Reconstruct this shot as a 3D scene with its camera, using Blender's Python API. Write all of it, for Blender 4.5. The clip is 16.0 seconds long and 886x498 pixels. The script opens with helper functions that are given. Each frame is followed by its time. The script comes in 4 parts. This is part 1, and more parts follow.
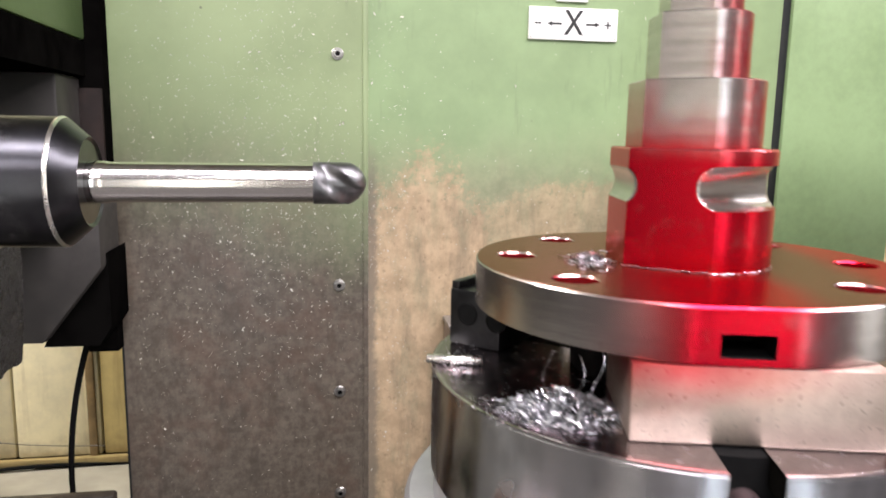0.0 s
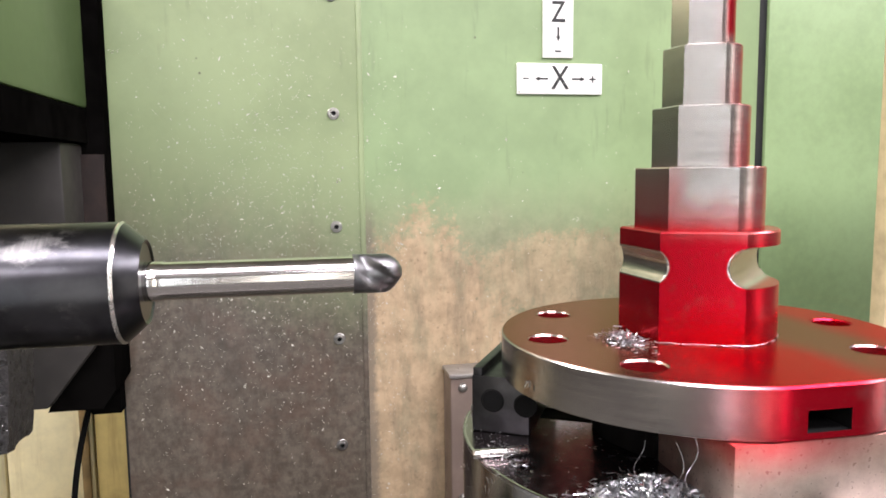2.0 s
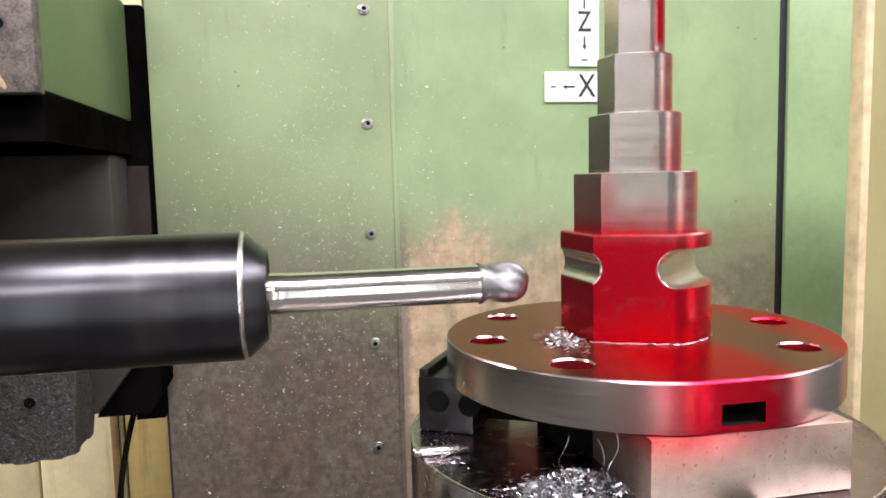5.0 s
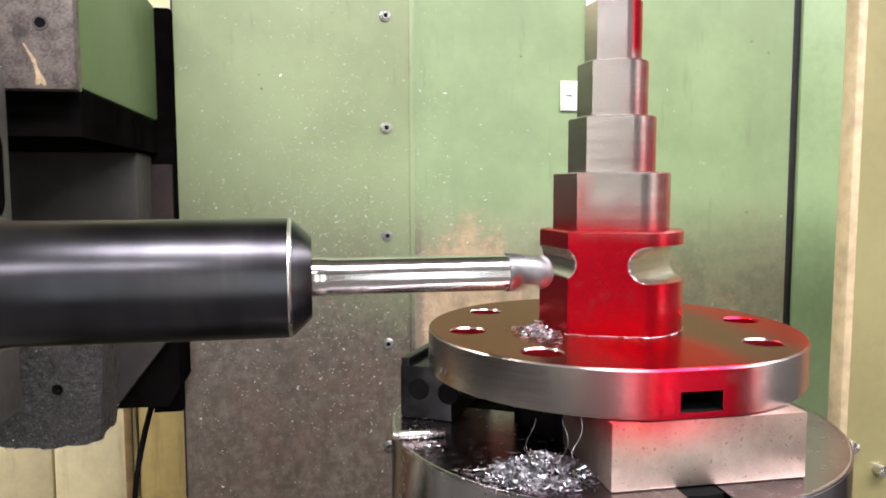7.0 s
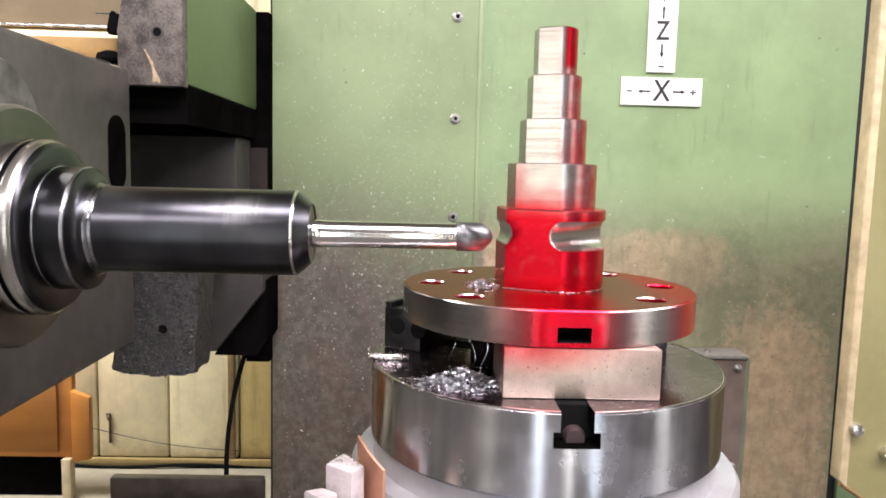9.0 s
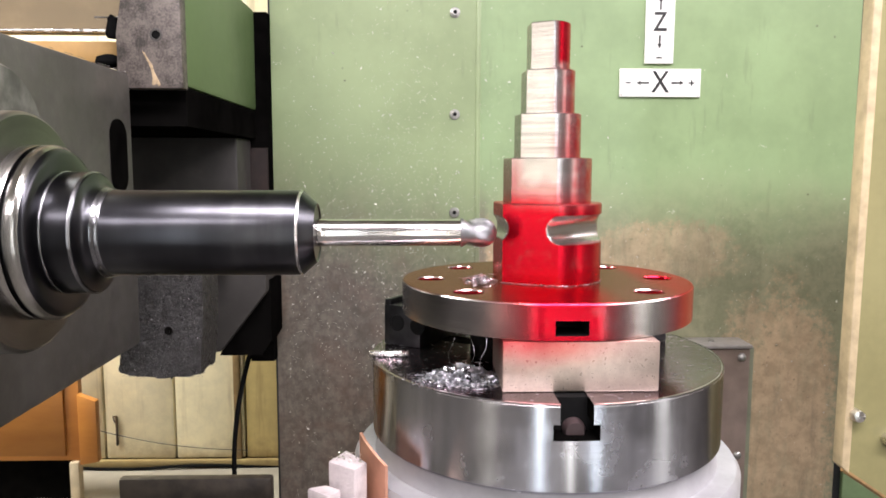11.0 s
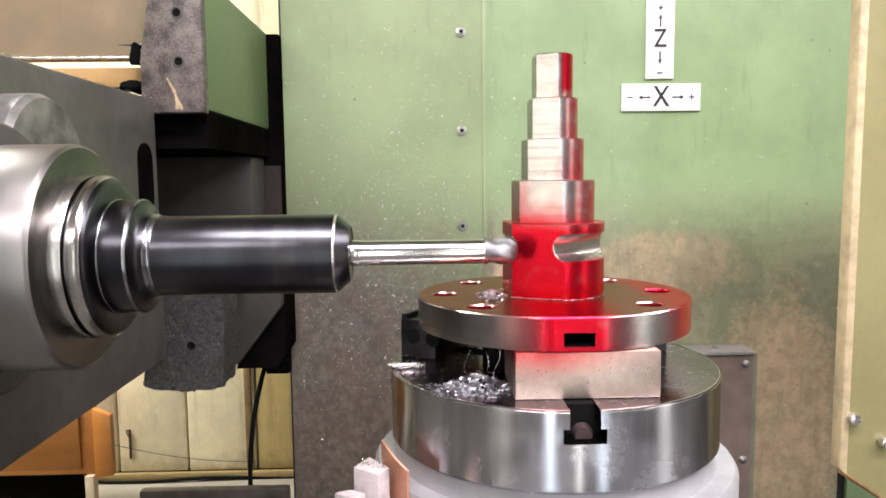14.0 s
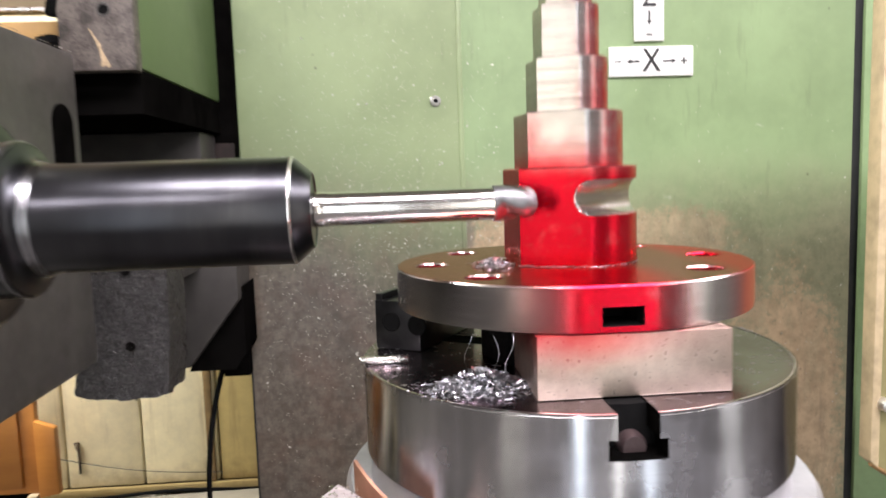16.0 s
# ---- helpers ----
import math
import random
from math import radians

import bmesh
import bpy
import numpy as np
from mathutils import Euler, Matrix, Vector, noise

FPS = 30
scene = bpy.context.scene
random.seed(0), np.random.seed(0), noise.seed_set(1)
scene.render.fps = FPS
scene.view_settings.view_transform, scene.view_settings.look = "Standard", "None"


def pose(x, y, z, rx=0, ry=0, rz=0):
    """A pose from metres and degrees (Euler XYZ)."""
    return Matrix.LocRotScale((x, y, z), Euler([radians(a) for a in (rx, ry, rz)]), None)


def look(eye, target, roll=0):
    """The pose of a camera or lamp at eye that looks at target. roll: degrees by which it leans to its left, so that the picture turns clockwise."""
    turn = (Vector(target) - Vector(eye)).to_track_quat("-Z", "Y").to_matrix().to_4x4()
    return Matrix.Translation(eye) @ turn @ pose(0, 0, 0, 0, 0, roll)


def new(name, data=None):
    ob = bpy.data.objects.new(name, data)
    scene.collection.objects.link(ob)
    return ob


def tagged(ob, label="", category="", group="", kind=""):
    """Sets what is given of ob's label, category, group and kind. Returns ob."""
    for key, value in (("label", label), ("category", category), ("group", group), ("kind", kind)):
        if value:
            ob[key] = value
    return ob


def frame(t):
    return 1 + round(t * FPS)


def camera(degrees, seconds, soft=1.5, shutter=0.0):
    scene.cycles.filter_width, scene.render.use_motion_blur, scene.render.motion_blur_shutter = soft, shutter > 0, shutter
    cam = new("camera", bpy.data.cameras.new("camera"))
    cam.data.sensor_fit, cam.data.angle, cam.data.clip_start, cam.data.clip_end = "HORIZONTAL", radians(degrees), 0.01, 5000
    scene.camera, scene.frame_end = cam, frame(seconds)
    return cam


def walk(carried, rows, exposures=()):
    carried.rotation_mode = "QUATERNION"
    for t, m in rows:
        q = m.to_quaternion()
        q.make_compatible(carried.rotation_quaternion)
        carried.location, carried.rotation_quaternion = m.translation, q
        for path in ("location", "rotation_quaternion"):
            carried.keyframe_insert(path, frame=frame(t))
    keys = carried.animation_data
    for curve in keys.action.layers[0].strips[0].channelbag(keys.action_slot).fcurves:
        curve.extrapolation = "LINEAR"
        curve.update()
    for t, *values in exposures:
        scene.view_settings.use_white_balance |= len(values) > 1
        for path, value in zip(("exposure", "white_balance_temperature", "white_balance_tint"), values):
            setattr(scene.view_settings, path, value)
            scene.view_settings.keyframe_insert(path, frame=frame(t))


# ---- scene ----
cam = camera(63.0, 16.0, soft=1.7, shutter=0.5)
PATH = [
    (0, -0.2729, -0.3714, 1.2561, 80.89, -0.91, -9.58),
    (0.5, -0.2875, -0.3474, 1.2668, 81.46, -1.58, -10.87),
    (1, -0.2892, -0.3604, 1.2722, 82.75, -0.42, -11.21),
    (1.5, -0.2920, -0.3752, 1.2747, 83.58, 0.29, -11.31),
    (2, -0.2936, -0.3842, 1.2761, 83.86, 0.65, -11.13),
    (2.5, -0.2945, -0.3911, 1.2752, 84.10, 0.67, -10.93),
    (3, -0.2972, -0.3968, 1.2768, 84.09, 0.89, -10.93),
    (3.5, -0.2954, -0.3974, 1.2773, 84.01, 0.92, -10.73),
    (6, -0.3570, -0.4035, 1.2732, 85.12, 2.36, -11.43),
    (6.5, -0.3482, -0.4083, 1.2723, 85.29, 3.11, -11.44),
    (7, -0.3475, -0.4149, 1.2701, 85.20, 0.16, -10.20),
    (7.5, -0.3157, -0.4471, 1.2622, 85.15, 1.08, -7.03),
    (8, -0.2906, -0.4933, 1.2541, 84.04, 1.12, -3.04),
    (8.5, -0.2919, -0.5159, 1.2659, 84.29, -1.06, -1.72),
    (9, -0.2914, -0.5171, 1.2696, 84.07, -1.37, -1.36),
    (11.5, -0.2954, -0.5208, 1.2708, 83.72, 0.08, -1.44),
    (12, -0.2995, -0.5328, 1.2774, 83.77, 0.16, -1.48),
    (12.5, -0.3041, -0.5499, 1.2795, 84.40, 0.79, -1.67),
    (13, -0.3079, -0.5536, 1.2797, 84.41, 0.20, -1.72),
    (13.5, -0.3090, -0.5489, 1.2784, 84.33, 0.18, -1.69),
    (14, -0.3079, -0.5450, 1.2778, 84.49, 0.66, -1.51),
    (14.5, -0.3026, -0.5462, 1.2799, 84.81, 0.60, -1.29),
    (15, -0.3015, -0.5442, 1.2799, 84.88, 0.63, -1.21),
    (15.5, -0.3085, -0.5263, 1.2722, 85.00, 0.51, -1.63),
    (16, -0.3177, -0.4454, 1.2505, 84.12, 1.87, -4.29),
]
walk(cam, [(t, pose(x, y, z, rx, ry, rz)) for t, x, y, z, rx, ry, rz in PATH])

# ---- light ----
world = bpy.data.worlds.new("workshop_air")
scene.world = world
world.use_nodes = True
world.node_tree.nodes["Background"].inputs[0].default_value = (0.9, 0.92, 1.0, 1)
world.node_tree.nodes["Background"].inputs[1].default_value = 0.008


def tube_lamp(name, x, y, z, sx, sy, watts, colour, target=None):
    data = bpy.data.lights.new(name, "AREA")
    data.shape, data.size, data.size_y = "RECTANGLE", sx, sy
    data.energy, data.color = watts, colour
    ob = new(name, data)
    ob.matrix_world = look((x, y, z), target) if target else pose(x, y, z)
    return ob


tube_lamp("overhead_area_lamp", 0.25, -0.75, 2.45, 1.6, 0.35, 70, (1.0, 0.925, 0.995))
tube_lamp("overhead_area_lamp", 1.5, -0.35, 2.45, 0.35, 1.6, 58, (1.0, 0.925, 0.995))
tube_lamp("overhead_area_lamp", -0.9, -1.9, 2.45, 1.6, 0.35, 50, (1.0, 0.925, 0.995))
# unseen lamp, added only to brighten the cream boards behind the head
tube_lamp("overhead_area_lamp", -1.8, 0.45, 2.45, 1.2, 0.5, 98, (1.0, 0.97, 0.92))
# unseen upright area lamps near the outer walls, added for bright bands on the steel
tube_lamp("upright_fill_lamp", -2.55, -2.95, 1.5, 0.9, 1.5, 15, (1.0, 0.90, 0.78), (-0.2, -0.1, 1.3))
tube_lamp("upright_fill_lamp", 0.95, -3.0, 1.2, 0.28, 2.1, 12, (0.86, 0.93, 1.0), (0.95, 0.0, 1.2))
tube_lamp("upright_fill_lamp", -0.75, -3.0, 1.2, 0.22, 2.1, 9, (0.86, 0.93, 1.0), (-0.75, 0.0, 1.2))
tube_lamp("upright_fill_lamp", 0.15, -3.0, 1.2, 0.16, 2.1, 7, (1.0, 0.96, 0.9), (0.15, 0.0, 1.2))
tube_lamp("upright_fill_lamp", 3.0, -1.6, 1.2, 0.7, 2.1, 10, (1.0, 0.96, 0.9), (0.0, -1.6, 1.2))
scene.view_settings.exposure = 0.0


# ---- materials ----
class Nodes:
    """A small writer of node trees for one material."""

    def __init__(self, name, rough=0.5, metal=0.0, spec=0.5):
        self.mat = bpy.data.materials.new(name)
        self.mat.use_nodes = True
        self.tree = self.mat.node_tree
        self.bsdf = self.tree.nodes["Principled BSDF"]
        self.bsdf.inputs["Roughness"].default_value = rough
        self.bsdf.inputs["Metallic"].default_value = metal
        self.bsdf.inputs["Specular IOR Level"].default_value = spec
        self.coords = self.tree.nodes.new("ShaderNodeTexCoord")

    def link(self, a, b):
        self.tree.links.new(a, b)

    def put(self, value, socket):
        if isinstance(value, (int, float)):
            socket.default_value = value
        elif isinstance(value, tuple):
            socket.default_value = value if len(value) != 3 or len(socket.default_value) == 3 else (*value, 1)
        else:
            self.link(value, socket)

    def mapped(self, scale=(1, 1, 1)):
        m = self.tree.nodes.new("ShaderNodeMapping")
        m.inputs["Scale"].default_value = scale
        self.link(self.coords.outputs["Object"], m.inputs["Vector"])
        return m.outputs[0]

    def noise(self, scale, detail=4, rough=0.6, stretch=(1, 1, 1)):
        n = self.tree.nodes.new("ShaderNodeTexNoise")
        n.inputs["Scale"].default_value, n.inputs["Detail"].default_value = scale, detail
        n.inputs["Roughness"].default_value = rough
        self.link(self.mapped(stretch), n.inputs["Vector"])
        return n.outputs["Fac"]

    def cells(self, scale):
        n = self.tree.nodes.new("ShaderNodeTexVoronoi")
        n.inputs["Scale"].default_value = scale
        self.link(self.coords.outputs["Object"], n.inputs["Vector"])
        return n.outputs["Distance"]

    def axis(self, i):
        s = self.tree.nodes.new("ShaderNodeSeparateXYZ")
        self.link(self.coords.outputs["Object"], s.inputs[0])
        return s.outputs[i]

    def math(self, op, a, b=0.0, c=0.0, clamp=False):
        n = self.tree.nodes.new("ShaderNodeMath")
        n.operation, n.use_clamp = op, clamp
        for v, s in zip((a, b, c), n.inputs):
            self.put(v, s)
        return n.outputs[0]

    def ramp(self, fac, lo, hi, a=0.0, b=1.0):
        n = self.tree.nodes.new("ShaderNodeMapRange")
        n.interpolation_type = "SMOOTHSTEP"
        for v, s in zip((fac, lo, hi, a, b), n.inputs):
            self.put(v, s)
        return n.outputs[0]

    def mix(self, fac, a, b):
        n = self.tree.nodes.new("ShaderNodeMix")
        n.data_type = "RGBA"
        self.put(fac, n.inputs[0])
        self.put(a, n.inputs[6])
        self.put(b, n.inputs[7])
        return n.outputs[2]

    def bump(self, height, strength=0.2, distance=0.001):
        n = self.tree.nodes.new("ShaderNodeBump")
        n.inputs["Strength"].default_value, n.inputs["Distance"].default_value = strength, distance
        self.link(height, n.inputs["Height"])
        self.link(n.outputs[0], self.bsdf.inputs["Normal"])

    def colour(self, v):
        self.put(v, self.bsdf.inputs["Base Color"])

    def rough(self, v):
        self.put(v, self.bsdf.inputs["Roughness"])

    def metal(self, v):
        self.put(v, self.bsdf.inputs["Metallic"])


def plain(name, colour, rough, metal=0.0, grain=60, vary=0.18, bump=0.1):
    """A slightly uneven surface of one colour, with grain at two scales."""
    n = Nodes(name, rough, metal)
    dark = tuple(c * (1 - vary) for c in colour)
    light = tuple(min(1, c * (1 + vary)) for c in colour)
    f = n.math("MULTIPLY_ADD", n.noise(grain / 8, 3), 0.6, n.math("MULTIPLY", n.noise(grain, 5), 0.4))
    n.colour(n.mix(n.ramp(f, 0.35, 0.65), dark, light))
    n.rough(n.ramp(n.noise(grain / 3, 4), 0.3, 0.7, max(0.05, rough - 0.08), min(1, rough + 0.1)))
    if bump:
        n.bump(n.noise(grain * 3, 4), bump, 0.0006)
    return n.mat


def brushed(name, colour, rough, stretch=(40, 40, 900), vary=0.1):
    """Machined steel with fine tool marks."""
    n = Nodes(name, rough, 1.0)
    marks = n.noise(1.0, 2, 0.5, stretch)
    stain = n.noise(16, 4)
    dark = tuple(c * (1 - vary) for c in colour)
    n.colour(n.mix(n.ramp(n.math("MULTIPLY_ADD", marks, 0.3, n.math("MULTIPLY", stain, 0.7)), 0.35, 0.65), dark, colour))
    n.rough(n.ramp(n.math("MULTIPLY_ADD", marks, 0.5, n.math("MULTIPLY", stain, 0.5)), 0.3, 0.7, rough - 0.04, rough + 0.06))
    n.bump(marks, 0.015, 0.0002)
    return n.mat


def turned(name, colour, rough, spread=0.8):
    """Lathe-turned steel: fine rings that draw reflections out along the axis."""
    n = Nodes(name, rough, 1.0)
    marks, stain, run = n.noise(1.0, 3, 0.5, (25, 25, 1100)), n.noise(34, 5), n.noise(1.0, 4, 0.6, (70, 70, 6))
    # upright streaks in the colour imitate mirrored bands of light
    f = n.math("MULTIPLY_ADD", marks, 0.12, n.math("MULTIPLY_ADD", stain, 0.3, n.math("MULTIPLY", run, 0.58)))
    n.colour(n.mix(n.ramp(f, 0.35, 0.65), tuple(c * 0.72 for c in colour), tuple(c * 1.1 for c in colour)))
    n.rough(n.ramp(stain, 0.3, 0.7, rough - 0.05, rough + 0.07))
    n.bump(marks, 0.02, 0.0002)
    around = n.tree.nodes.new("ShaderNodeTangent")
    around.direction_type, around.axis = "RADIAL", "Z"
    n.link(around.outputs[0], n.bsdf.inputs["Tangent"])
    n.bsdf.inputs["Anisotropic"].default_value = spread
    n.bsdf.inputs["Anisotropic Rotation"].default_value = 0.25
    return n.mat


def edge_tint(mat, tint):
    """Tints a metal's grazing reflection darker, in place of dark surroundings that are not built."""
    mat.node_tree.nodes["Principled BSDF"].inputs["Specular Tint"].default_value = (*tint, 1)


def matte(mat):
    mat.node_tree.nodes["Principled BSDF"].inputs["Specular IOR Level"].default_value = 0.0


STEEL = brushed("ground_steel", (0.60, 0.59, 0.58), 0.27, (30, 30, 700))
STEEL_TURNED = turned("turned_steel", (0.54, 0.55, 0.585), 0.22, 0.9)
# dark edges stand in for the machine body they would mirror
edge_tint(STEEL_TURNED, (0.36, 0.31, 0.33))
PALE_CAST = plain("pale_rubbed_casting", (0.34, 0.335, 0.345), 0.42, 0.35, 60, 0.16, 0.1)


def oily_face(name):
    """Oily dark steel with thin red dye mist that settled near the rim."""
    n = Nodes(name, 0.3, 1.0)
    x, y = n.axis(0), n.axis(1)
    r = n.math("SQRT", n.math("ADD", n.math("MULTIPLY", x, x), n.math("MULTIPLY", y, y)))
    stain, fine = n.noise(26, 5), n.noise(220, 4)
    base = n.mix(n.ramp(n.math("MULTIPLY_ADD", stain, 0.7, n.math("MULTIPLY", fine, 0.3)), 0.33, 0.67), (0.25, 0.235, 0.24), (0.45, 0.425, 0.43))
    mist = n.math("MULTIPLY", n.ramp(n.math("MULTIPLY_ADD", stain, 0.008, r), 0.094, 0.108), n.ramp(y, 0.0, -0.04, 0.0, 0.32))
    n.colour(n.mix(mist, base, (0.50, 0.10, 0.17)))
    n.rough(n.ramp(fine, 0.3, 0.7, 0.17, 0.28))
    n.bump(fine, 0.04, 0.0005)
    return n.mat


OILY_FACE = oily_face("oily_steel_face")
edge_tint(OILY_FACE, (0.72, 0.60, 0.66))
SHANK = brushed("polished_carbide_shank", (0.80, 0.77, 0.74), 0.16, (900, 20, 20), 0.1)
CARBIDE = plain("coated_carbide", (0.20, 0.20, 0.205), 0.42, 1.0, 300, 0.3)


def scuffed_black(name):
    """Black oxide rubbed grey in smudges where tools grip it."""
    n = Nodes(name, 0.3, 1.0)
    smudge = n.ramp(n.noise(1.0, 6, 0.68, (45, 70, 70)), 0.52, 0.70)
    place = n.math("MULTIPLY", n.ramp(n.axis(0), -0.150, -0.132), n.ramp(n.axis(0), -0.104, -0.116))
    fine = n.ramp(n.noise(1.0, 4, 0.6, (500, 30, 30)), 0.4, 0.7, 0.75, 1.3)
    base = n.mix(n.ramp(n.noise(40, 4), 0.3, 0.7), (0.036, 0.036, 0.040), (0.072, 0.072, 0.078))
    n.colour(n.mix(n.math("MULTIPLY", n.math("MULTIPLY", smudge, place), n.math("MULTIPLY", fine, 0.7)), base, (0.22, 0.215, 0.21)))
    n.rough(n.ramp(n.math("MULTIPLY", smudge, place), 0, 1, 0.28, 0.45))
    n.bump(n.noise(300, 4), 0.04, 0.0005)
    return n.mat


BLACK_OXIDE = scuffed_black("black_oxide_holder")
BRIGHT_EDGE = plain("worn_bright_steel", (0.72, 0.70, 0.67), 0.25, 1.0, 200, 0.15)
NOSE_STEEL = brushed("spindle_nose_steel", (0.31, 0.295, 0.277), 0.36, (900, 40, 40))
RING_STEEL = plain("bright_ring_steel", (0.50, 0.48, 0.44), 0.24, 1.0, 200, 0.2)
BOSS = plain("scuffed_boss_paint", (0.125, 0.120, 0.110), 0.42, 0.2, 70, 0.6, 0.4)
NOSE_FACE = plain("stained_nose_face", (0.13, 0.123, 0.118), 0.30, 1.0, 130, 0.45, 0.1)
HOLDER_WORN = plain("rubbed_holder_steel", (0.26, 0.26, 0.27), 0.26, 1.0, 200, 0.3)
CAST_GREY = plain("grey_machine_paint", (0.056, 0.051, 0.046), 0.42, 0.0, 90, 0.2, 0.2)
# darker copy of the grey paint, for castings shaded by the ram
CAST_SHADE = plain("shaded_grey_machine_paint", (0.034, 0.031, 0.028), 0.55, 0.0, 50, 0.25, 0.12)
# near black, so that bodies in deep shade stay dark
CAST_DARK = plain("shade_black_casting", (0.003, 0.0028, 0.0026), 0.8, 0.0, 60, 0.4)


def caked_grease(name):
    """Wet dark grease full of fine chips, in ridges and lumps."""
    n = Nodes(name, 0.3, 0.3)
    lump, ridge, grit = n.noise(130, 6, 0.7), n.noise(1.0, 5, 0.7, (70, 70, 240)), n.noise(900, 4, 0.7)
    n.colour(n.mix(n.ramp(grit, 0.42, 0.66), (0.011, 0.010, 0.010), (0.085, 0.082, 0.079)))
    n.rough(n.ramp(lump, 0.3, 0.7, 0.18, 0.42))
    n.bump(n.math("MULTIPLY_ADD", lump, 0.5, n.math("MULTIPLY_ADD", ridge, 0.35, n.math("MULTIPLY", grit, 0.15))), 1.0, 0.005)
    return n.mat


GUM = caked_grease("chip_caked_grease")
RUBBER = plain("black_rubber", (0.008, 0.008, 0.008), 0.6)
matte(RUBBER)


def dirty_boards(name, colour, dirt):
    """Painted boards with oily runs and splashes that gather at the foot."""
    n = Nodes(name, 0.5)
    runs, blot, z = n.noise(1.0, 5, 0.65, (34, 1, 2.2)), n.noise(20, 6, 0.7), n.axis(2)
    base = n.mix(n.ramp(blot, 0.3, 0.7), tuple(c * 0.88 for c in colour), tuple(min(1, c * 1.06) for c in colour))
    base = n.mix(n.math("MULTIPLY", n.ramp(runs, 0.52, 0.74), 0.5), base, dirt)
    foot = n.math("MULTIPLY", n.ramp(n.math("MULTIPLY_ADD", blot, 0.09, z), 0.735, 0.672), 0.65)
    n.colour(n.mix(foot, base, dirt))
    n.rough(n.ramp(blot, 0.3, 0.7, 0.42, 0.6))
    n.bump(n.noise(70, 4), 0.1, 0.0006)
    return n.mat


CREAM = dirty_boards("cream_wall_paint", (0.83, 0.745, 0.50), (0.34, 0.27, 0.15))
CREAM_DARKER = dirty_boards("darker_yellow_wall_paint", (0.50, 0.39, 0.16), (0.17, 0.11, 0.045))
BROWN_SHEET = plain("brown_oiled_sheet", (0.29, 0.222, 0.125), 0.4, 0.0, 20, 0.25)
PLATE_WHITE = plain("white_engraved_plastic", (0.78, 0.78, 0.74), 0.35, 0.0, 120, 0.05, 0.02)
INK = plain("black_engraving", (0.015, 0.015, 0.015), 0.5, 0.0, 120, 0.1, 0.0)
SCREW = plain("zinc_screw", (0.36, 0.35, 0.33), 0.35, 0.9, 300, 0.3)
# near black, for the shade inside sockets, bores and slots
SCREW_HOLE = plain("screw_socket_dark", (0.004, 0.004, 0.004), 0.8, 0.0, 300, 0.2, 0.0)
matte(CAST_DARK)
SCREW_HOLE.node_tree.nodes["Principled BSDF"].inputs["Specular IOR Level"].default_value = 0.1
CHIP = plain("steel_chip", (0.42, 0.42, 0.44), 0.3, 1.0, 500, 0.2, 0.0)
GREASY_CHIP = plain("greasy_chip", (0.30, 0.295, 0.29), 0.25, 1.0, 500, 0.5, 0.0)
CHIP_DULL = plain("dull_fleck", (0.55, 0.53, 0.46), 0.4, 0.4, 500, 0.2, 0.0)
BLOCK_GREY = plain("pale_dusty_casting", (0.33, 0.29, 0.285), 0.55, 0.0, 120, 0.4, 0.6)
COPPER = plain("brown_copper_sheet", (0.52, 0.27, 0.18), 0.4, 0.6, 60, 0.3)
FLOOR = plain("workshop_concrete", (0.09, 0.085, 0.08), 0.7, 0.0, 8, 0.2)
PLASTER = plain("workshop_plaster", (0.20, 0.185, 0.165), 0.7, 0.0, 6, 0.06)
SCRAPED = plain("scraped_tan_filler", (0.36, 0.27, 0.16), 0.6, 0.0, 260, 0.45, 0.5)
CREAM_EDGE = plain("tan_edge_strip", (0.44, 0.35, 0.21), 0.5, 0.0, 90, 0.22)
SHADOW_GAP = plain("black_gap_shade", (0.006, 0.007, 0.007), 0.7)


def wood(name="orange_varnished_wood", tone=1.0):
    n = Nodes(name, 0.35)
    grain = n.noise(1.0, 6, 0.6, (4, 12, 14))
    n.colour(n.mix(n.ramp(grain, 0.3, 0.72), (0.42 * tone, 0.155 * tone, 0.026 * tone), (0.58 * tone, 0.24 * tone, 0.045 * tone)))
    n.bump(grain, 0.15, 0.0008)
    return n.mat


def green_paint(name, base=(0.235, 0.335, 0.165)):
    n = Nodes(name, 0.36)
    cloud = n.noise(5, 5)
    fine = n.noise(90, 4)
    n.colour(n.mix(n.ramp(n.math("MULTIPLY_ADD", cloud, 0.7, n.math("MULTIPLY", fine, 0.3)), 0.3, 0.7),
                   tuple(c * 0.86 for c in base), tuple(c * 1.12 for c in base)))
    n.rough(n.ramp(cloud, 0.3, 0.7, 0.3, 0.46))
    n.bump(n.noise(160, 3), 0.06, 0.0005)
    return n.mat


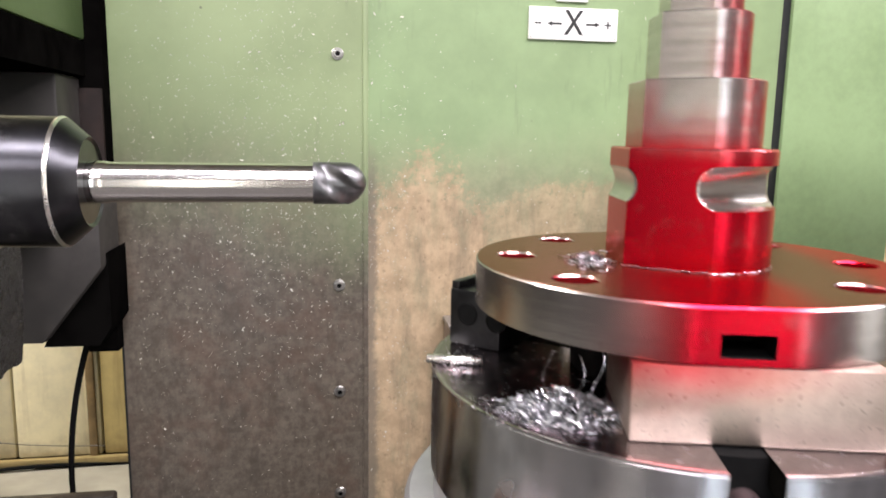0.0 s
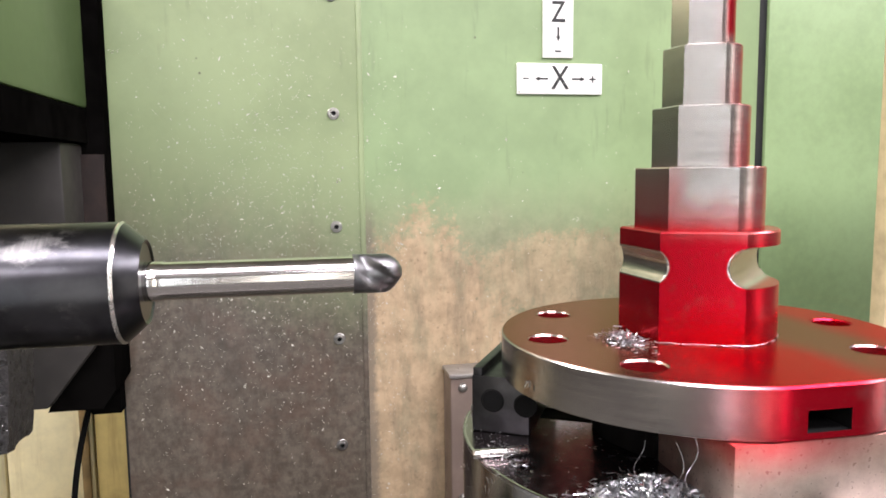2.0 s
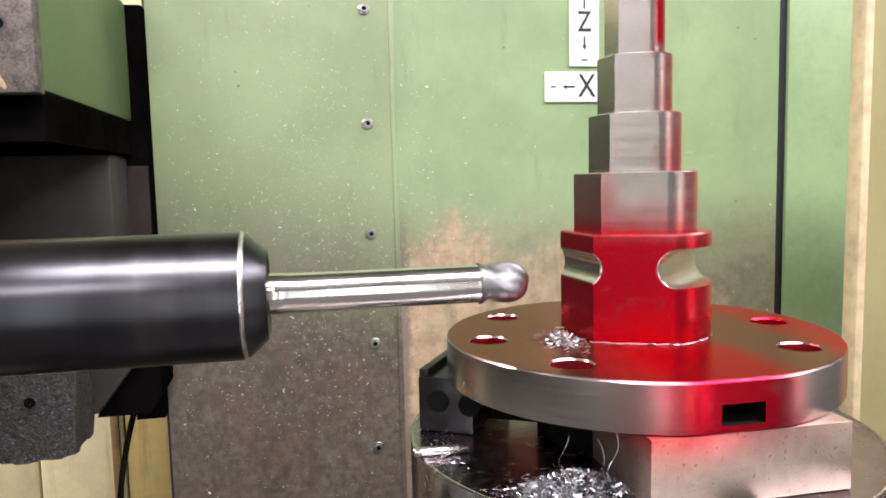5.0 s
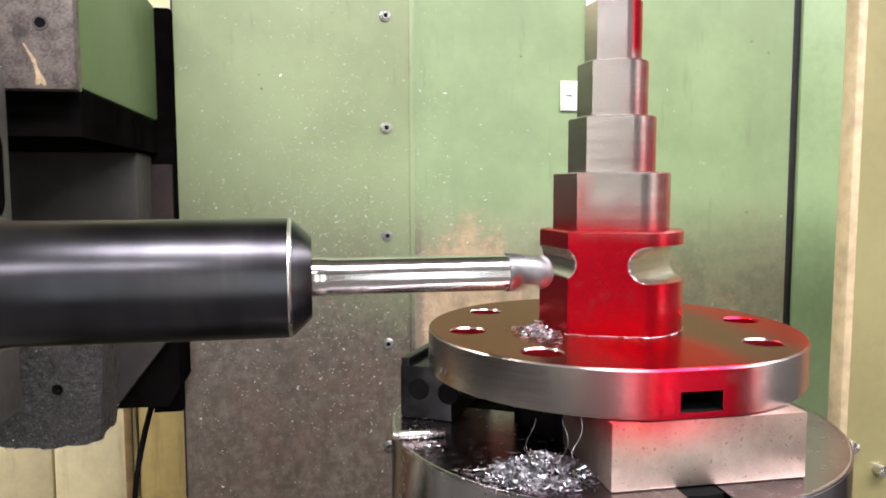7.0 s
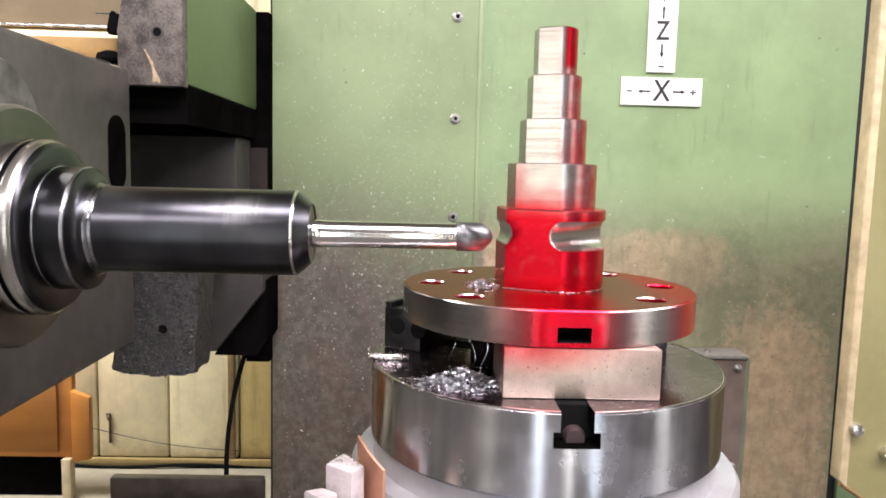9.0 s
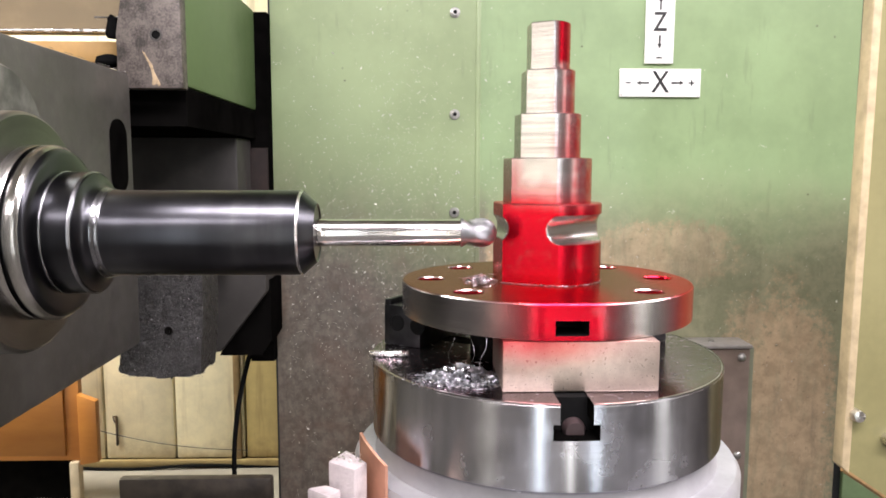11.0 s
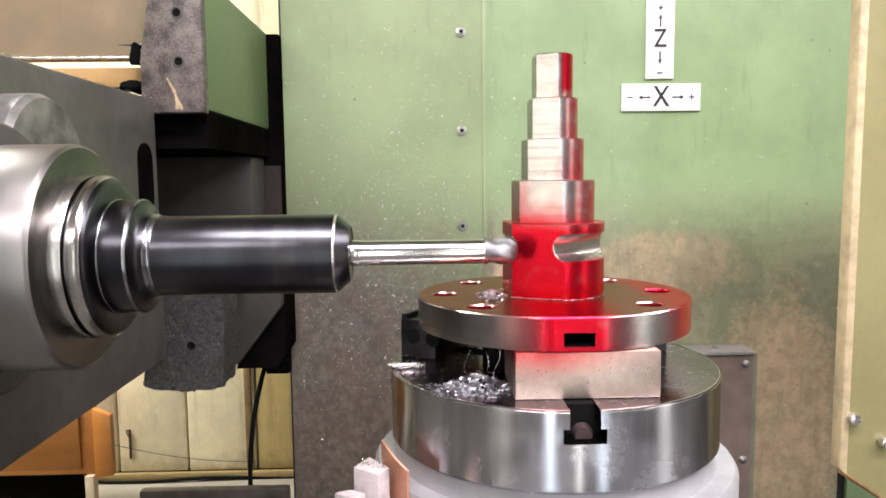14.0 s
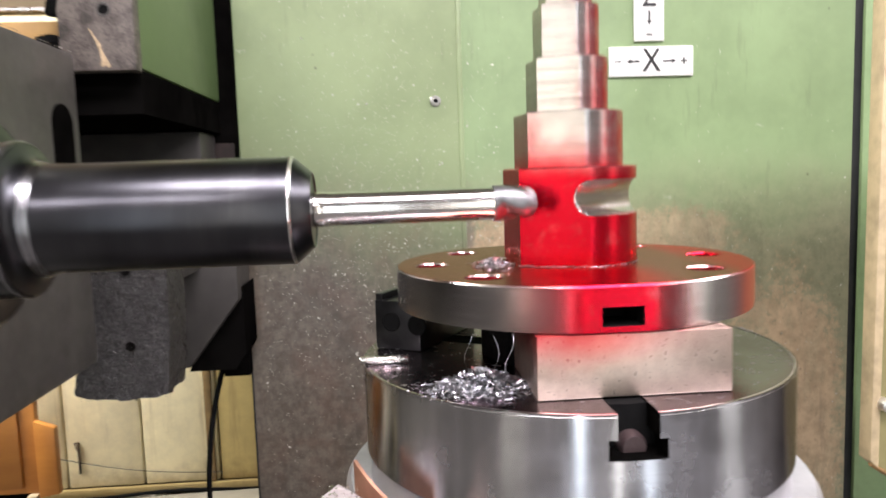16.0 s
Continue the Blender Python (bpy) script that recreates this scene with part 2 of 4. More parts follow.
def splashed_paint(name, kind):
    """Green paint that coolant and chips have worn away lower down: grey-brown film, or bare tan primer."""
    n = Nodes(name, 0.42)
    x, z = n.axis(0), n.axis(2)
    cloud, fine, streak = n.noise(7, 6, 0.65), n.noise(130, 4, 0.6), n.noise(1.0, 5, 0.6, (45, 1, 5))
    uneven = n.math("MULTIPLY_ADD", cloud, 0.16, n.math("MULTIPLY", streak, 0.05))
    height = n.math("SUBTRACT", z, uneven)
    base = n.mix(n.ramp(cloud, 0.3, 0.7), (0.205, 0.285, 0.14), (0.26, 0.36, 0.18))
    if kind == "film":
        base = n.mix(n.ramp(cloud, 0.3, 0.7), (0.205, 0.262, 0.130), (0.262, 0.330, 0.170))
        grit = n.math("MULTIPLY_ADD", n.noise(1.0, 5, 0.65, (80, 1, 110)), 0.5, n.math("MULTIPLY", n.noise(1.0, 6, 0.65, (150, 1, 95)), 0.5))
        dirt = n.mix(n.ramp(grit, 0.36, 0.66), (0.072, 0.060, 0.046), (0.150, 0.128, 0.100))
        rust = n.mix(n.math("MULTIPLY", n.ramp(n.noise(14, 6, 0.7), 0.46, 0.68), 0.45), dirt, (0.115, 0.070, 0.050))
        rust = n.mix(n.math("MULTIPLY", n.ramp(n.noise(1.0, 6, 0.7, (26, 1, 9)), 0.50, 0.72), 0.55), rust, (0.045, 0.040, 0.032))
        height = n.math("ADD", height, n.math("MULTIPLY_ADD", x, 0.3, 0.108))
        n.colour(n.mix(n.ramp(height, 1.205, 0.965), base, rust))
        n.rough(n.ramp(height, 1.2, 1.0, 0.38, 0.30))
    else:
        mottle, flake = n.noise(42, 7, 0.75), n.noise(110, 6, 0.75)
        film = n.mix(n.ramp(mottle, 0.34, 0.66), (0.185, 0.182, 0.112), (0.270, 0.255, 0.162))
        base = n.mix(n.math("MULTIPLY", n.ramp(height, 1.19, 1.00), 0.92), base, film)
        bare = n.mix(n.ramp(mottle, 0.36, 0.62), (0.36, 0.265, 0.160), (0.48, 0.355, 0.220))
        bare = n.mix(n.math("MULTIPLY", n.ramp(flake, 0.56, 0.70), 0.6), bare, (0.15, 0.105, 0.06))
        bare = n.mix(n.math("MULTIPLY", n.ramp(n.noise(1.0, 7, 0.72, (30, 1, 8)), 0.48, 0.70), 0.6), bare, (0.175, 0.140, 0.092))
        # worn patches: one left of the rotary table, one to the right of the cover
        def patch(cx, cz, rx, rz):
            a = n.math("DIVIDE", n.math("SUBTRACT", x, cx), rx)
            b = n.math("DIVIDE", n.math("SUBTRACT", z, cz), rz)
            d = n.math("ADD", n.math("MULTIPLY", a, a), n.math("MULTIPLY", b, b))
            d = n.math("ADD", d, n.math("MULTIPLY_ADD", cloud, 1.7, -0.85))
            d = n.math("ADD", d, n.math("MULTIPLY_ADD", streak, 0.5, -0.25))
            d = n.math("ADD", d, n.math("MULTIPLY_ADD", flake, 2.0, -1.0))
            return n.ramp(d, 1.15, 0.55)
        worn = n.math("MAXIMUM", patch(-0.14, 1.10, 0.10, 0.13), patch(-0.12, 0.92, 0.19, 0.23))
        worn = n.math("MAXIMUM", worn, patch(0.245, 0.86, 0.11, 0.25))
        worn = n.math("MAXIMUM", worn, n.math("MULTIPLY", patch(0.05, 1.14, 0.14, 0.06), 0.7))
        worn = n.math("MULTIPLY", worn, n.ramp(n.noise(34, 5, 0.7, (1.5, 1, 0.5)), 0.30, 0.55, 0.6, 1.0))
        smear = n.math("MULTIPLY", n.math("MAXIMUM", patch(0.175, 1.08, 0.05, 0.13), patch(0.11, 1.13, 0.035, 0.07)), 0.26)
        along_seam = n.math("MULTIPLY", n.ramp(n.math("MULTIPLY_ADD", mottle, 0.022, x), -0.186, -0.196), n.ramp(height, 1.14, 1.05, 0.0, 0.75))
        n.colour(n.mix(along_seam, n.mix(smear, n.mix(worn, base, bare), (0.085, 0.092, 0.052)), (0.15, 0.128, 0.098)))
        n.rough(n.ramp(worn, 0, 1, 0.38, 0.6))
    spot = n.math("MULTIPLY", n.ramp(n.cells(42), 0.085, 0.045), n.ramp(n.noise(23, 3), 0.56, 0.64))
    wide = n.math("MULTIPLY", n.ramp(n.noise(1.0, 4, 0.6, (60, 1, 9)), 0.60, 0.72), 0.16)
    before = n.bsdf.inputs["Base Color"].links[0].from_socket
    n.colour(n.mix(n.math("MAXIMUM", n.math("MULTIPLY", spot, 0.75), wide), before, (0.06, 0.05, 0.03)))
    n.bump(n.math("MULTIPLY_ADD", fine, 0.6, n.math("MULTIPLY", cloud, 0.4)), 0.18, 0.001)
    return n.mat


WOOD = wood()
WOOD_OILED = plain("oil_browned_wood", (0.26, 0.17, 0.07), 0.5, 0, 40, 0.35)
TROUGH = plain("oily_rusted_trough", (0.030, 0.023, 0.017), 0.5, 0.1, 60, 0.6, 0.5)
RUSTY = plain("rusty_iron", (0.09, 0.065, 0.045), 0.6, 0.3, 120, 0.4)
PALE_WOOD = plain("pale_bare_wood", (0.55, 0.45, 0.30), 0.6, 0, 60, 0.2)
# same wood at a lower tone, for the shaded door board
WOOD_SHADED = wood("shaded_orange_wood", 0.72)
GREEN = green_paint("green_machine_paint")
GREEN_DARK = green_paint("deep_green_machine_paint", (0.085, 0.130, 0.050))
FILM_PANEL = splashed_paint("green_paint_under_coolant_film", "film")
WORN_PANEL = splashed_paint("green_paint_worn_to_primer", "worn")
OLIVE = green_paint("olive_door_paint", (0.225, 0.205, 0.092))


def dyed_steel(name, kind):
    """Machined steel with sprayed red marking dye, in the work's own space."""
    n = Nodes(name, 0.28, 1.0)
    x, y, z = n.axis(0), n.axis(1), n.axis(2)
    marks = n.noise(1.0, 3, 0.5, (30, 30, 900))
    stain = n.noise(30, 5)
    steel = n.mix(n.ramp(n.math("MULTIPLY_ADD", marks, 0.5, n.math("MULTIPLY", stain, 0.5)), 0.34, 0.66), (0.46, 0.43, 0.41), (0.66, 0.635, 0.61))
    wob = n.math("MULTIPLY_ADD", stain, 0.012, -0.006)
    if kind == "stepped":
        low = n.ramp(n.math("ADD", z, n.math("MULTIPLY", wob, 1.6)), 1.272, 1.247)
        right = n.ramp(n.math("ADD", x, n.math("MULTIPLY", wob, 1.2)), 0.001, 0.015)
        right = n.math("MULTIPLY", right, n.ramp(n.noise(60, 4), 0.25, 0.65, 0.3, 0.95))
        # more of it settled above each ledge
        for z0, z1 in ((1.300, 1.322), (1.2766, 1.299), (1.3232, 1.347)):
            inside = n.math("MULTIPLY", n.ramp(z, z0 - 0.0004, z0), n.ramp(z, z1, z0 + 0.006))
            right = n.math("MAXIMUM", right, n.math("MULTIPLY", n.math("MULTIPLY", inside, n.ramp(x, -0.004, 0.012)), 0.8))
        left = n.math("MULTIPLY", n.ramp(x, -0.012, -0.020), n.ramp(z, 1.288, 1.262, 0.0, 0.55))
        low = n.math("MAXIMUM", low, left)
        top = n.math("MULTIPLY", n.ramp(x, 0.001, 0.005), n.ramp(z, 1.322, 1.330))
        mask = n.math("MAXIMUM", n.math("MAXIMUM", low, right), top)
        # freshly milled groove walls are bare
        band = n.math("MULTIPLY", n.ramp(z, GZ - GR - 0.0002, GZ - GR + 0.0006), n.ramp(z, GZ + GR + 0.0002, GZ + GR - 0.0006))
        bare = 0.0
        for a, d in GROOVES:
            dist = n.math("ADD", n.math("MULTIPLY", x, math.cos(radians(a))), n.math("MULTIPLY", y, math.sin(radians(a))))
            dz = n.math("SUBTRACT", z, GZ)
            depth = n.math("SQRT", n.math("MAXIMUM", n.math("SUBTRACT", GR * GR, n.math("MULTIPLY", dz, dz)), 0.0))
            wall = n.math("SUBTRACT", d + GR, depth)
            bare = n.math("MAXIMUM", bare, n.ramp(n.math("ABSOLUTE", n.math("SUBTRACT", dist, wall)), 0.0009, 0.0004))
        mask = n.math("MULTIPLY", mask, n.math("SUBTRACT", 1.0, n.math("MULTIPLY", bare, band)))
    else:
        a = n.ramp(n.math("ADD", x, wob), -0.050, -0.012)
        b = n.ramp(n.math("ADD", x, wob), 0.036, 0.012)
        front = n.math("MULTIPLY", n.math("MULTIPLY", a, b), n.ramp(y, 0.0, -0.045))
        side = n.math("MULTIPLY", n.ramp(n.math("ADD", x, wob), 0.042, 0.064), n.ramp(n.math("ADD", z, wob), 1.172, 1.190))
        mask = n.math("MAXIMUM", front, side)
        mask = n.math("MAXIMUM", mask, n.math("MULTIPLY", n.ramp(z, 1.2083, 1.20865), 0.12))
        hole = n.math("MULTIPLY", n.ramp(z, 1.2082, 1.2078), n.ramp(n.math("SQRT", n.math("ADD", n.math("MULTIPLY", x, x), n.math("MULTIPLY", y, y))), 0.0765, 0.0755))
        mask = n.math("MAXIMUM", mask, n.math("MULTIPLY", hole, 0.9))
    if kind == "flange":
        steel = n.mix(n.ramp(n.math("MULTIPLY_ADD", marks, 0.4, n.math("MULTIPLY", stain, 0.6)), 0.3, 0.7), (0.37, 0.355, 0.35), (0.52, 0.50, 0.49))
    if kind == "jaw":
        steel = n.mix(n.ramp(n.noise(260, 4), 0.25, 0.75), (0.52, 0.425, 0.355), (0.64, 0.535, 0.45))
        steel = n.mix(n.math("MULTIPLY", n.ramp(n.noise(520, 3), 0.60, 0.70), 0.6), steel, (0.16, 0.12, 0.10))
        mask = n.math("MULTIPLY", n.ramp(n.math("ADD", z, wob), 1.174, 1.192), n.ramp(x, 0.040, -0.02, 0.12, 0.85))
    mask = n.math("MULTIPLY", mask, n.ramp(n.noise(70, 4), 0.05, 0.45, 0.72, 1.0))
    if kind != "jaw":
        fleck = n.ramp(n.noise(1.0, 4, 0.7, (420, 420, 520)), 0.57, 0.70)
        steel = n.mix(n.math("MULTIPLY", fleck, 0.45), steel, (0.20, 0.17, 0.16))
        mask = n.math("MULTIPLY", mask, n.math("SUBTRACT", 1.0, n.math("MULTIPLY", fleck, 0.06)))
    if kind == "flange":
        # brown put into the top face for the warm, dark reflection on it
        steel = n.mix(n.math("MULTIPLY", n.ramp(z, 1.2083, 1.20865), 0.85), steel, (0.25, 0.135, 0.100))
        flat_top = n.ramp(z, 1.2083, 1.20865)
        n.put(n.mix(flat_top, (1, 1, 1), (0.74, 0.54, 0.47)), n.bsdf.inputs["Specular Tint"])
    n.colour(n.mix(mask, steel, (0.52, 0.005, 0.02)))
    n.metal(n.ramp(mask, 0, 1, 1.0, 0.93))
    n.rough(n.ramp(mask, 0, 1, 0.42 if kind == "jaw" else 0.27, 0.27))
    n.bump(marks, 0.06, 0.0003)
    return n.mat


GZ, GR = 1.2385, 0.0078                       # height and radius of the milled grooves
BASE_R = 0.0312
GROOVES = ((-176, 0.0270 - 0.0024), (-46, 0.0180))   # direction and distance of each groove floor
DYED = dyed_steel("stepped_steel_with_red_dye", "stepped")
DYED_FLANGE = dyed_steel("flange_steel_with_red_dye", "flange")


# ---- mesh helpers ----
def part(name, bm, material, parent=None, label="", smooth=35):
    me = bpy.data.meshes.new(name)
    bm.normal_update()
    bm.to_mesh(me)
    bm.free()
    for m in material if isinstance(material, (list, tuple)) else [material]:
        me.materials.append(m)
    if smooth:
        me.polygons.foreach_set("use_smooth", [True] * len(me.polygons))
        me.set_sharp_from_angle(angle=radians(smooth))
    ob = new(name, me)
    ob.parent = parent
    if label:
        ob["label"] = label
    return ob


def thing(name, label, category, kind="", group="", at=None):
    ob = new(name)
    ob.empty_display_size = 0.02
    if at:
        ob.matrix_world = at
    return tagged(ob, label, category, group, kind)


def box(x0, x1, y0, y1, z0, z1, bevel=0.0, bm=None, segments=2):
    own = bmesh.new()
    bmesh.ops.create_cube(own, size=1)
    for v in own.verts:
        v.co = Vector((x0 + (v.co.x + 0.5) * (x1 - x0), y0 + (v.co.y + 0.5) * (y1 - y0), z0 + (v.co.z + 0.5) * (z1 - z0)))
    if bevel:
        bmesh.ops.bevel(own, geom=own.edges[:], offset=bevel, segments=segments, profile=0.5, affect="EDGES")
    return joined(bm, own)


def joined(bm, own):
    if bm is None:
        return own
    me = bpy.data.meshes.new("temp")
    own.to_mesh(me)
    own.free()
    bm.from_mesh(me)
    bpy.data.meshes.remove(me)
    return bm


def lathe(profile, segments=64, axis="z", centre=(0, 0, 0), bm=None, close=True):
    """Turns (radius, height) pairs round an axis."""
    own = bmesh.new()
    rings = []
    for r, h in profile:
        ring = []
        for k in range(segments):
            a = 2 * math.pi * k / segments
            p = (r * math.cos(a), r * math.sin(a), h)
            if axis == "x":
                p = (h, r * math.cos(a), r * math.sin(a))
            if axis == "y":
                p = (r * math.sin(a), h, r * math.cos(a))
            ring.append(own.verts.new(Vector(p) + Vector(centre)))
        rings.append(ring)
    for a, b in zip(rings, rings[1:]):
        for k in range(segments):
            j = (k + 1) % segments
            own.faces.new((a[k], a[j], b[j], b[k]))
    if close:
        own.faces.new(rings[0][::-1])
        own.faces.new(rings[-1])
    bmesh.ops.recalc_face_normals(own, faces=own.faces[:])
    return joined(bm, own)


def prism(points, z0, z1, bm=None, bevel=0.0, axis="z"):
    """A flat outline pushed along an axis."""
    own = bmesh.new()
    put = {"z": lambda a, b, h: (a, b, h), "y": lambda a, b, h: (a, h, b), "x": lambda a, b, h: (h, a, b)}[axis]
    lo = [own.verts.new(put(a, b, z0)) for a, b in points]
    hi = [own.verts.new(put(a, b, z1)) for a, b in points]
    own.faces.new(lo[::-1])
    own.faces.new(hi)
    for k in range(len(points)):
        j = (k + 1) % len(points)
        own.faces.new((lo[k], lo[j], hi[j], hi[k]))
    bmesh.ops.recalc_face_normals(own, faces=own.faces[:])
    if bevel:
        bmesh.ops.bevel(own, geom=own.edges[:], offset=bevel, segments=2, profile=0.5, affect="EDGES")
    return joined(bm, own)


def tube(points, radius, bm=None, segments=8):
    own = bmesh.new()
    rings = []
    pts = [Vector(p) for p in points]
    for i, p in enumerate(pts):
        d = (pts[min(i + 1, len(pts) - 1)] - pts[max(i - 1, 0)]).normalized()
        u = d.orthogonal().normalized()
        if rings and u.dot(last) < 0:
            u = -u
        last = u
        w = d.cross(u)
        rings.append([own.verts.new(p + radius * (math.cos(2 * math.pi * k / segments) * u + math.sin(2 * math.pi * k / segments) * w)) for k in range(segments)])
    for a, b in zip(rings, rings[1:]):
        for k in range(segments):
            j = (k + 1) % segments
            own.faces.new((a[k], a[j], b[j], b[k]))
    own.faces.new(rings[0][::-1])
    own.faces.new(rings[-1])
    bmesh.ops.recalc_face_normals(own, faces=own.faces[:])
    return joined(bm, own)


# ---- the room ----
def setting(name, bm, mat, label=""):
    return tagged(part(name, bm, mat, None, label, 0), kind="structure")


setting("floor", box(-3.2, 3.2, -3.2, 1.9, -0.1, 0.0), FLOOR, "grey concrete workshop floor under the machine")
setting("ceiling", box(-3.2, 3.2, -3.2, 1.9, 2.8, 2.9), PLASTER, "plain brown-grey ceiling over the workshop")
setting("wall_north", box(-3.2, 3.2, 1.25, 1.35, 0, 2.8), CREAM, "cream painted wall behind the machine")
setting("wall_south", box(-3.2, 3.2, -3.2, -3.1, 0, 2.8), PLASTER, "plain brown-grey workshop wall")
setting("wall_east", box(3.1, 3.2, -3.1, 1.25, 0, 2.8), PLASTER, "plain brown-grey workshop wall")
setting("wall_west", box(-3.2, -3.1, -3.1, 1.25, 0, 2.8), PLASTER, "plain brown-grey workshop wall")

AX, AY = -0.2217, -0.1124          # axis of the rotary table once it has come to rest
PY = 0.55                          # front of the green sheet panels


# ---- green sheet panels of the machine column ----
def socket_screw(parent, x, y, z, r=0.0075):
    bm = lathe([(r, 0.0), (r, -0.0012), (r * 0.9, -0.0018), (r * 0.66, -0.0018), (r * 0.66, -0.0052), (r * 0.58, -0.006),
                (r * 0.40, -0.006), (r * 0.40, -0.0032)], 24, "y", (x, y, z))
    ob = part("screw", bm, SCREW, parent)
    part("socket", lathe([(r * 0.40, -0.0042), (r * 0.02, -0.0034)], 12, "y", (x, y, z)), SCREW_HOLE, ob)
    return ob


column = thing("machine_column_guard", "green sheet steel column guard with coolant-stained lower half", "machine guard")
left_sheet = part("side_sheet", prism([(-0.515, 0.2), (-0.218, 0.2), (-0.218, 2.1), (-0.515, 2.1)], PY, PY + 0.012, axis="y"), FILM_PANEL, column,
                  "green sheet under a grey-brown coolant film")
part("centre_sheet", prism([(-0.2145, 0.2), (0.345, 0.2), (0.345, 2.1), (-0.2145, 2.1)], PY + 0.002, PY + 0.013, axis="y"), WORN_PANEL, column,
     "green sheet worn to tan primer in patches")
part("fold_seam", box(-0.2195, -0.2125, PY - 0.0015, PY + 0.004, 0.2, 2.1, 0.0012), FILM_PANEL, column, "folded sheet seam")
# black strip put in for the shade inside the gap
part("gap_shade_strip", box(0.345, 0.358, PY + 0.004, PY + 0.02, 0.2, 2.1), SHADOW_GAP, column, "black gap between sheets")
part("outer_sheet", box(0.358, 0.95, PY - 0.002, PY + 0.012, 0.2, 2.1, 0.002), GREEN, column)
part("column_body", box(-0.513, 0.95, PY + 0.02, 1.2, 0.0, 2.1), CAST_DARK, column)
part("sheet_edge", box(-0.5175, -0.515, PY - 0.001, PY + 0.02, 0.2, 2.1), SHADOW_GAP, column)
for z in (1.4944, 1.35, 1.207, 1.0606, 0.9176, 0.775):
    socket_screw(column, -0.25, PY, z)


def arrow_points(x, z, dx, dz, length, w=0.0012, head=0.0062):
    px, pz = -dz, dx
    def at(along, across):
        return (x + dx * along + px * across, z + dz * along + pz * across)
    return [at(0, -w), at(length - head, -w), at(length - head, -head * 0.5), at(length, 0), at(length - head, head * 0.5), at(length - head, w), at(0, w)]


def letter(text, x, z, size, parent, y):
    cu = bpy.data.curves.new("letter", "FONT")
    cu.body, cu.size, cu.align_x, cu.align_y, cu.extrude, cu.offset = text, size, "CENTER", "CENTER", 0.0002, 0.0004
    cu.materials.append(INK)
    ob = new("letter", cu)
    ob.matrix_world = pose(x, y, z, 90) @ Matrix.Diagonal((0.84, 1.06, 1, 1))
    ob.parent = parent
    return ob


def axis_plate(label, x0, x1, z0, z1, build):
    plate = thing("axis_sign", label, "sign", group="axis signs on the guard")
    part("plate", box(x0, x1, PY - 0.0022, PY + 0.0018, z0, z1, 0.0006), PLATE_WHITE, plate)
    build(plate)
    return plate


def x_marks(plate):
    cx, cz, y = 0.0499, 1.3965, PY - 0.0026
    letter("X", cx, cz, 0.041, plate, y)
    for s in (-1, 1):
        part("arrow", prism(arrow_points(cx + s * 0.0165, cz, s, 0, 0.0185), y - 0.0002, y + 0.0004, axis="y"), INK, plate, smooth=0)
    part("minus_mark", box(cx - 0.0515, cx - 0.0435, y - 0.0002, y + 0.0004, cz - 0.0009, cz + 0.0009), INK, plate, smooth=0)
    bm = box(cx + 0.0415, cx + 0.0505, y - 0.0002, y + 0.0004, cz - 0.0009, cz + 0.0009)
    bm = box(cx + 0.0451, cx + 0.0469, y - 0.0004, y + 0.0003, cz - 0.0045, cz + 0.0045, 0, bm)
    part("plus_mark", bm, INK, plate, smooth=0)
    for sx in (-1, 1):
        for sz in (-1, 1):
            part("rivet", lathe([(0.0011, 0), (0.0009, -0.0006), (0.0002, -0.0008)], 8, "y", (cx + sx * 0.0565, PY - 0.002, cz + sz * 0.0172)), SCREW, plate)


def z_marks(plate):
    cx, cz, y = 0.047, 1.482, PY - 0.0026
    letter("Z", cx, cz, 0.036, plate, y)
    for s in (-1, 1):
        part("arrow", prism(arrow_points(cx, cz + s * 0.0180, 0, s, 0.0185), y - 0.0002, y + 0.0004, axis="y"), INK, plate, smooth=0)
    part("minus_mark", box(cx - 0.004, cx + 0.004, y - 0.0002, y + 0.0004, cz - 0.0505, cz - 0.0487), INK, plate, smooth=0)
    bm = box(cx - 0.004, cx + 0.004, y - 0.0002, y + 0.0004, cz + 0.0447, cz + 0.0465)
    bm = box(cx - 0.0009, cx + 0.0009, y - 0.0004, y + 0.0003, cz + 0.0416, cz + 0.0496, 0, bm)
    part("plus_mark", bm, INK, plate, smooth=0)


axis_plate("white engraved axis sign with letter X between arrows", -0.0095, 0.1093, 1.3764, 1.4166, x_marks)
axis_plate("white upright axis sign with letter Z between arrows", 0.026, 0.068, 1.424, 1.540, z_marks)

# ---- grey cover with screws behind the rotary table ----
cover = thing("way_cover", "brown-grey sheet metal cover box with dome screws", "cover")
part("cover_body", box(-0.113, 0.181, 0.5, PY - 0.003, 0.3, 1.0115, 0.003), plain("brown_grey_sheet", (0.185, 0.14, 0.115), 0.35, 0.1, 40, 0.2), cover)
part("top_strip", box(-0.115, 0.183, 0.497, PY - 0.003, 1.0120, 1.0180, 0.002), plain("rubbed_top_strip", (0.30, 0.28, 0.26), 0.35, 0.4, 60, 0.2), cover, "rubbed bare top strip")
part("side_flange", box(0.182, 0.192, 0.512, PY - 0.003, 0.3, 1.0110, 0.002), plain("green_grey_edge", (0.17, 0.18, 0.12), 0.45, 0, 50, 0.2), cover, "green-grey folded side flange")
for x in (-0.097, 0.168):
    for z in (0.999, 0.851, 0.70):
        part("dome_screw", lathe([(0.0062, 0), (0.0062, -0.001), (0.005, -0.003), (0.0025, -0.0045), (0.0003, -0.0048)], 16, "y", (x, 0.5, z)), SCREW, cover)
